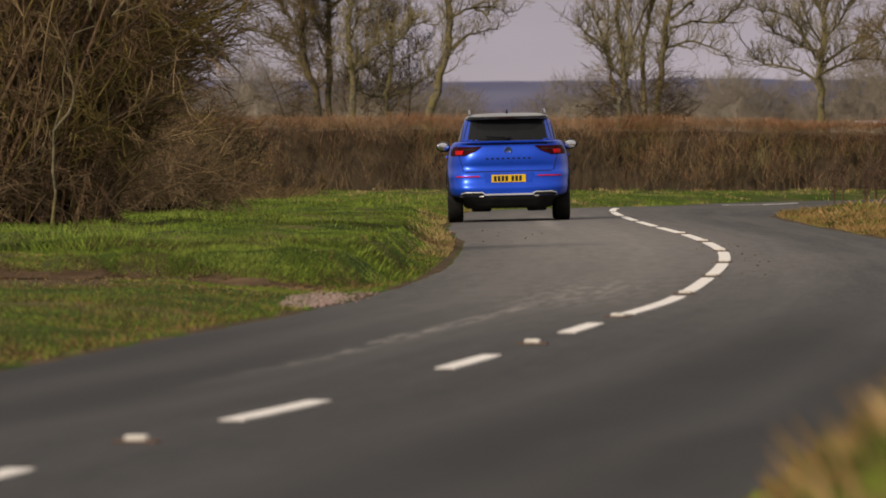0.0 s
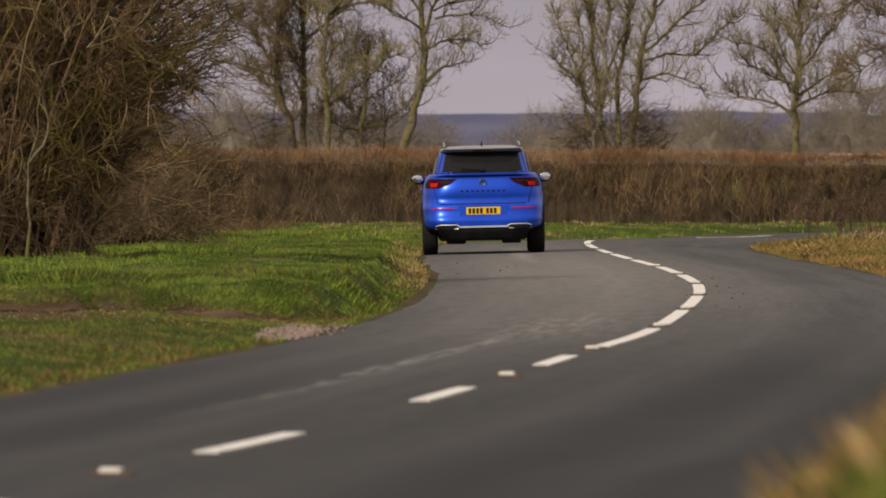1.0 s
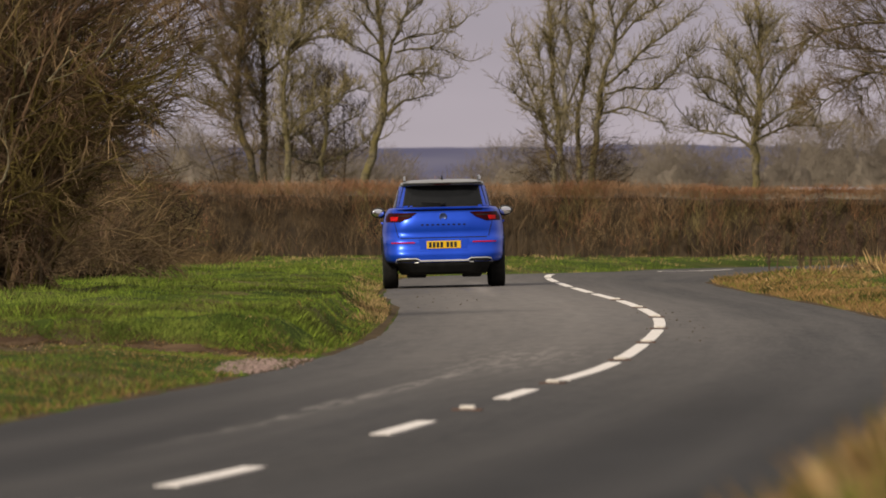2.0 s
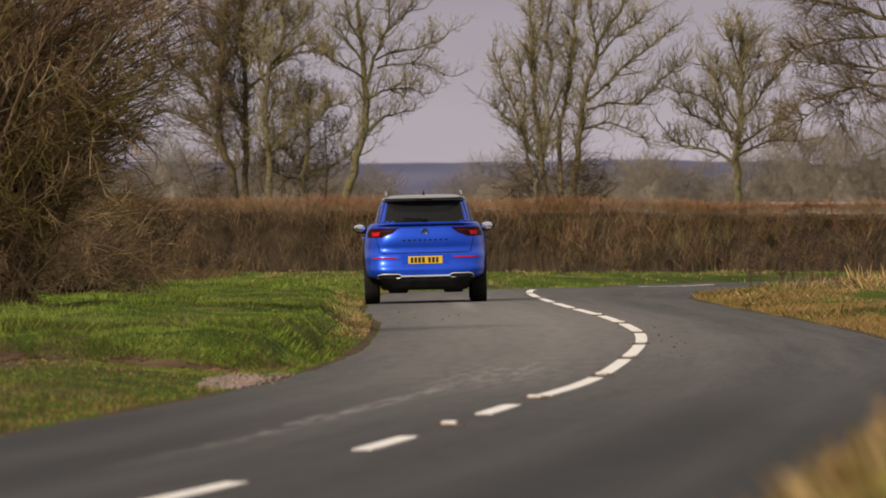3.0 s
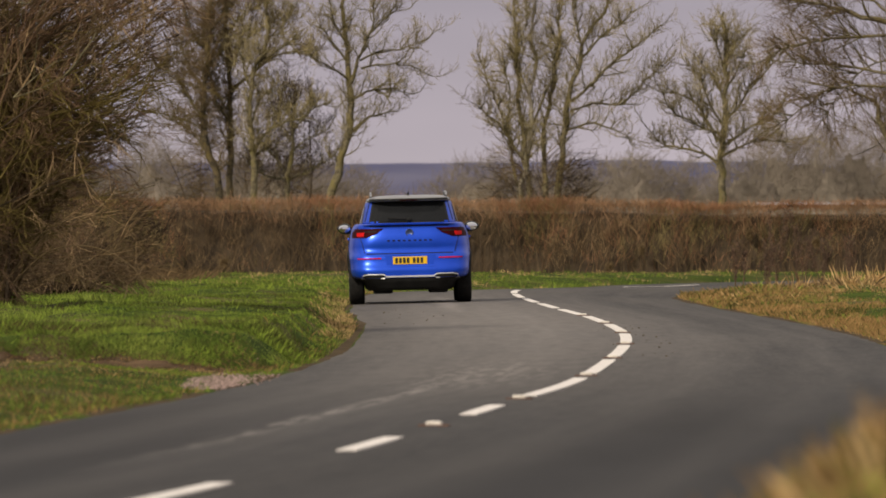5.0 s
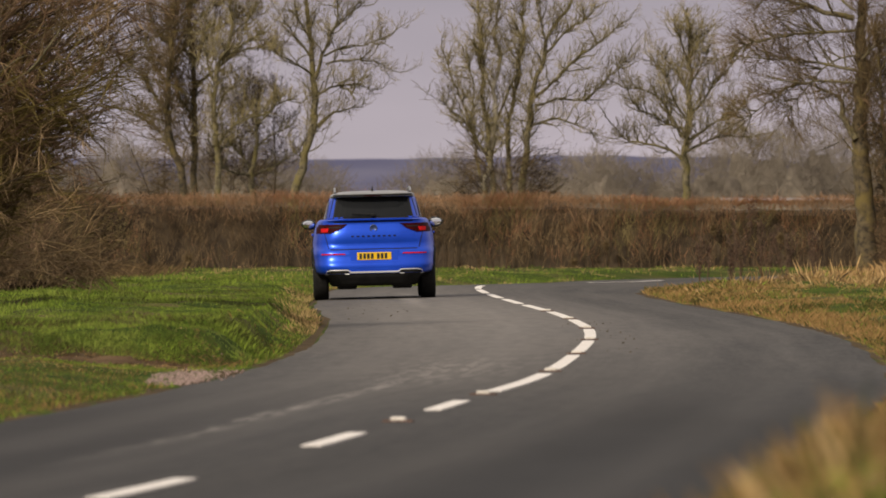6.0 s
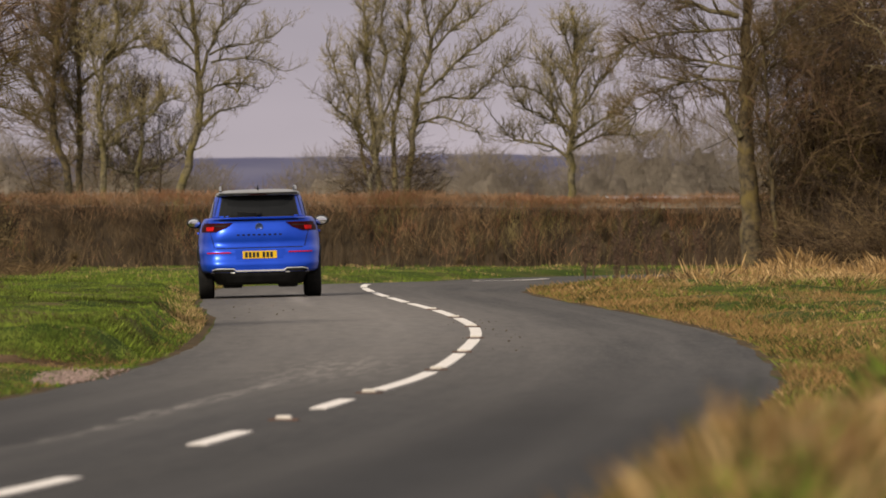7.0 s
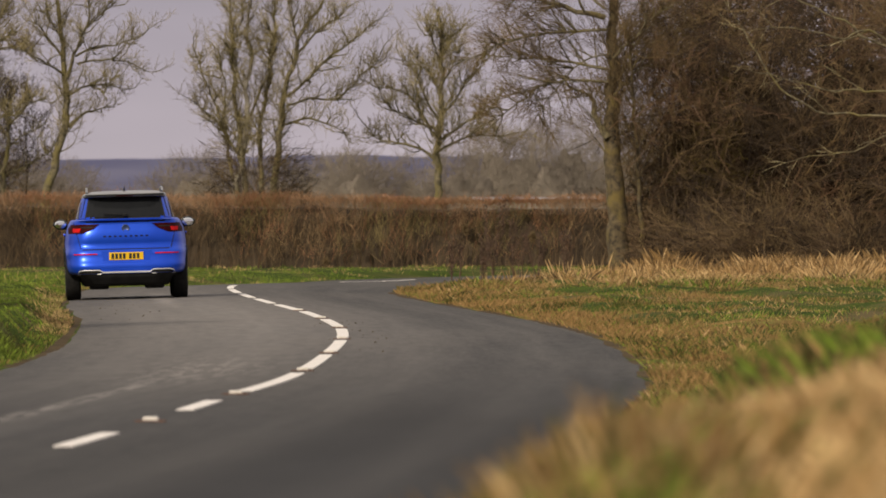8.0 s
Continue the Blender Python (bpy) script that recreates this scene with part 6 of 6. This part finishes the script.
    # sides
    for side in (-1, 1):
        side_panel("rear_quarter_window", UPPER, side, 1.20, 1.45, lambda f: 0.62 + 0.18 * f, lambda f: 1.02 + 0.02 * f, M_TINT, car)
        side_panel("rear_door_window", UPPER, side, 1.195, 1.49, lambda f: 1.07 + 0.03 * f, lambda f: 1.86 - 0.01 * f, M_TINT, car)
        side_panel("front_door_window", UPPER, side, 1.195, 1.49, lambda f: 1.92, lambda f: 2.78 - 0.42 * f, M_TINT, car)
        side_panel("window_strip", UPPER, side, 1.505, 1.522, lambda f: 0.75, lambda f: 2.25, M_CHROME, car)
        for y in (1.07, 1.89, 2.92):
            pipe("door_line", [(side * (side_x(LOWER, y + 0.06 * math.sin(k), 0.50 + 0.075 * k) + 0.001), y, 0.50 + 0.075 * k) for k in range(9)], 0.005, M_TRIM, car)
        for y in (1.30, 2.10):
            rounded_box("door_handle", (0.035, 0.20, 0.035), (side * 0.925, y, 0.97), M_BLUE, car, 0.012)
        rounded_box("sill", (0.16, 2.0, 0.24), (side * 0.82, 2.28, 0.36), M_TRIM, car, 0.04, "black plastic sill")
        rounded_box("bumper_corner", (0.16, 0.34, 0.24), (side * 0.78, 4.13, 0.36), M_TRIM, car, 0.05)
        for y in (0.94, 3.62):
            arch = Heap()
            arch.tube([Vector((side * (side_x(LOWER, y + 0.40 * math.cos(a), 0.36 + 0.40 * math.sin(a)) - 0.004), y + 0.40 * math.cos(a), 0.36 + 0.40 * math.sin(a))) for a in [math.pi * k / 14 for k in range(15)]], [0.028] * 15, 6)
            arch.ob("wheel_arch", M_TRIM, car, smooth=True)
            # black panel laid on the flank in place of the shaded gap round the tyre
            side_panel("arch_gap_panel", LOWER, side, 0.47, 0.735, lambda f, y=y: y - 0.385 * math.sqrt(max(0.01, 1 - (0.30 + 0.68 * f) ** 2)), lambda f, y=y: y + 0.385 * math.sqrt(max(0.01, 1 - (0.30 + 0.68 * f) ** 2)), M_TRIM, car, 0.003)
            wheel(car, side * 0.815, y, side)
        # mirrors and rails
        mirror = new("door_mirror")
        mirror.parent = car
        mirror.location = (side * 0.985, 2.72, 1.125)
        bm = bmesh.new()
        bmesh.ops.create_uvsphere(bm, u_segments=20, v_segments=12, radius=1, matrix=Matrix.Diagonal((0.115, 0.085, 0.078, 1)))
        for v in bm.verts:
            v.co.y = max(v.co.y, -0.045)
            v.co.z *= 1 - 0.18 * (v.co.x * side > 0) * abs(v.co.x) / 0.115
        part("housing", bm, M_BLACK, mirror, smooth=True)
        bm = bmesh.new()
        bmesh.ops.create_uvsphere(bm, u_segments=20, v_segments=10, radius=1, matrix=pose(0, -0.046, 0) @ Matrix.Diagonal((0.090, 0.006, 0.058, 1)))
        part("mirror_glass", bm, M_MIRROR, mirror, smooth=True)
        rounded_box("stalk", (0.14, 0.08, 0.05), (-side * 0.10, 0.02, -0.055), M_BLACK, mirror, 0.015)
        rail = pipe("roof_rail", [(side * 0.575, 0.52, 1.585), (side * 0.575, 0.60, 1.635), (side * 0.572, 1.2, 1.648), (side * 0.565, 1.9, 1.64), (side * 0.56, 2.05, 1.585)], 0.016, M_ALLOY, car, label="silver roof rail")
        rounded_box("headlight", (0.34, 0.10, 0.10), (side * 0.64, 4.34, 0.78), M_TINT, car, 0.03)
    bm = bmesh.new()
    v = [bm.verts.new(p) for p in ((-0.012, 0.62, 1.59), (0.012, 0.62, 1.59), (0.004, 0.57, 1.665), (-0.004, 0.57, 1.665), (-0.02, 0.82, 1.595), (0.02, 0.82, 1.595))]
    for q in ((0, 1, 2, 3), (0, 3, 4), (1, 5, 2), (3, 2, 5, 4)):
        bm.faces.new([v[i] for i in q])
    part("antenna_fin", bm, M_TRIM, car)
    bm = bmesh.new()
    rows = []
    for j in range(5):
        z = 1.20 + 0.31 * j / 4
        _, w, y0, y1, n = level(UPPER, z)
        rows.append([bm.verts.new((x, (y0 + y1) / 2 + (y1 - y0) / 2 * (1 - (abs(x) / w) ** n) ** (1 / n) + 0.006, z)) for x in [(-0.9 + 0.15 * i) * (w - 0.04) / 0.9 for i in range(13)]])
    for a, b in zip(rows, rows[1:]):
        for i in range(12):
            bm.faces.new((a[i], a[i + 1], b[i + 1], b[i]))
    part("windscreen", bm, M_TINT, car)
    rounded_box("grille", (0.9, 0.04, 0.14), (0, 4.46, 0.72), M_TRIM, car, 0.01)
    car.matrix_basis = m
    return car


build_car(pose(-0.30, 140.4, road_z(-1.8, 141) - 0.004, 0, -1.38, 0.6) @ Matrix.Diagonal((1.0, 1.0, 1.03, 1.0)))
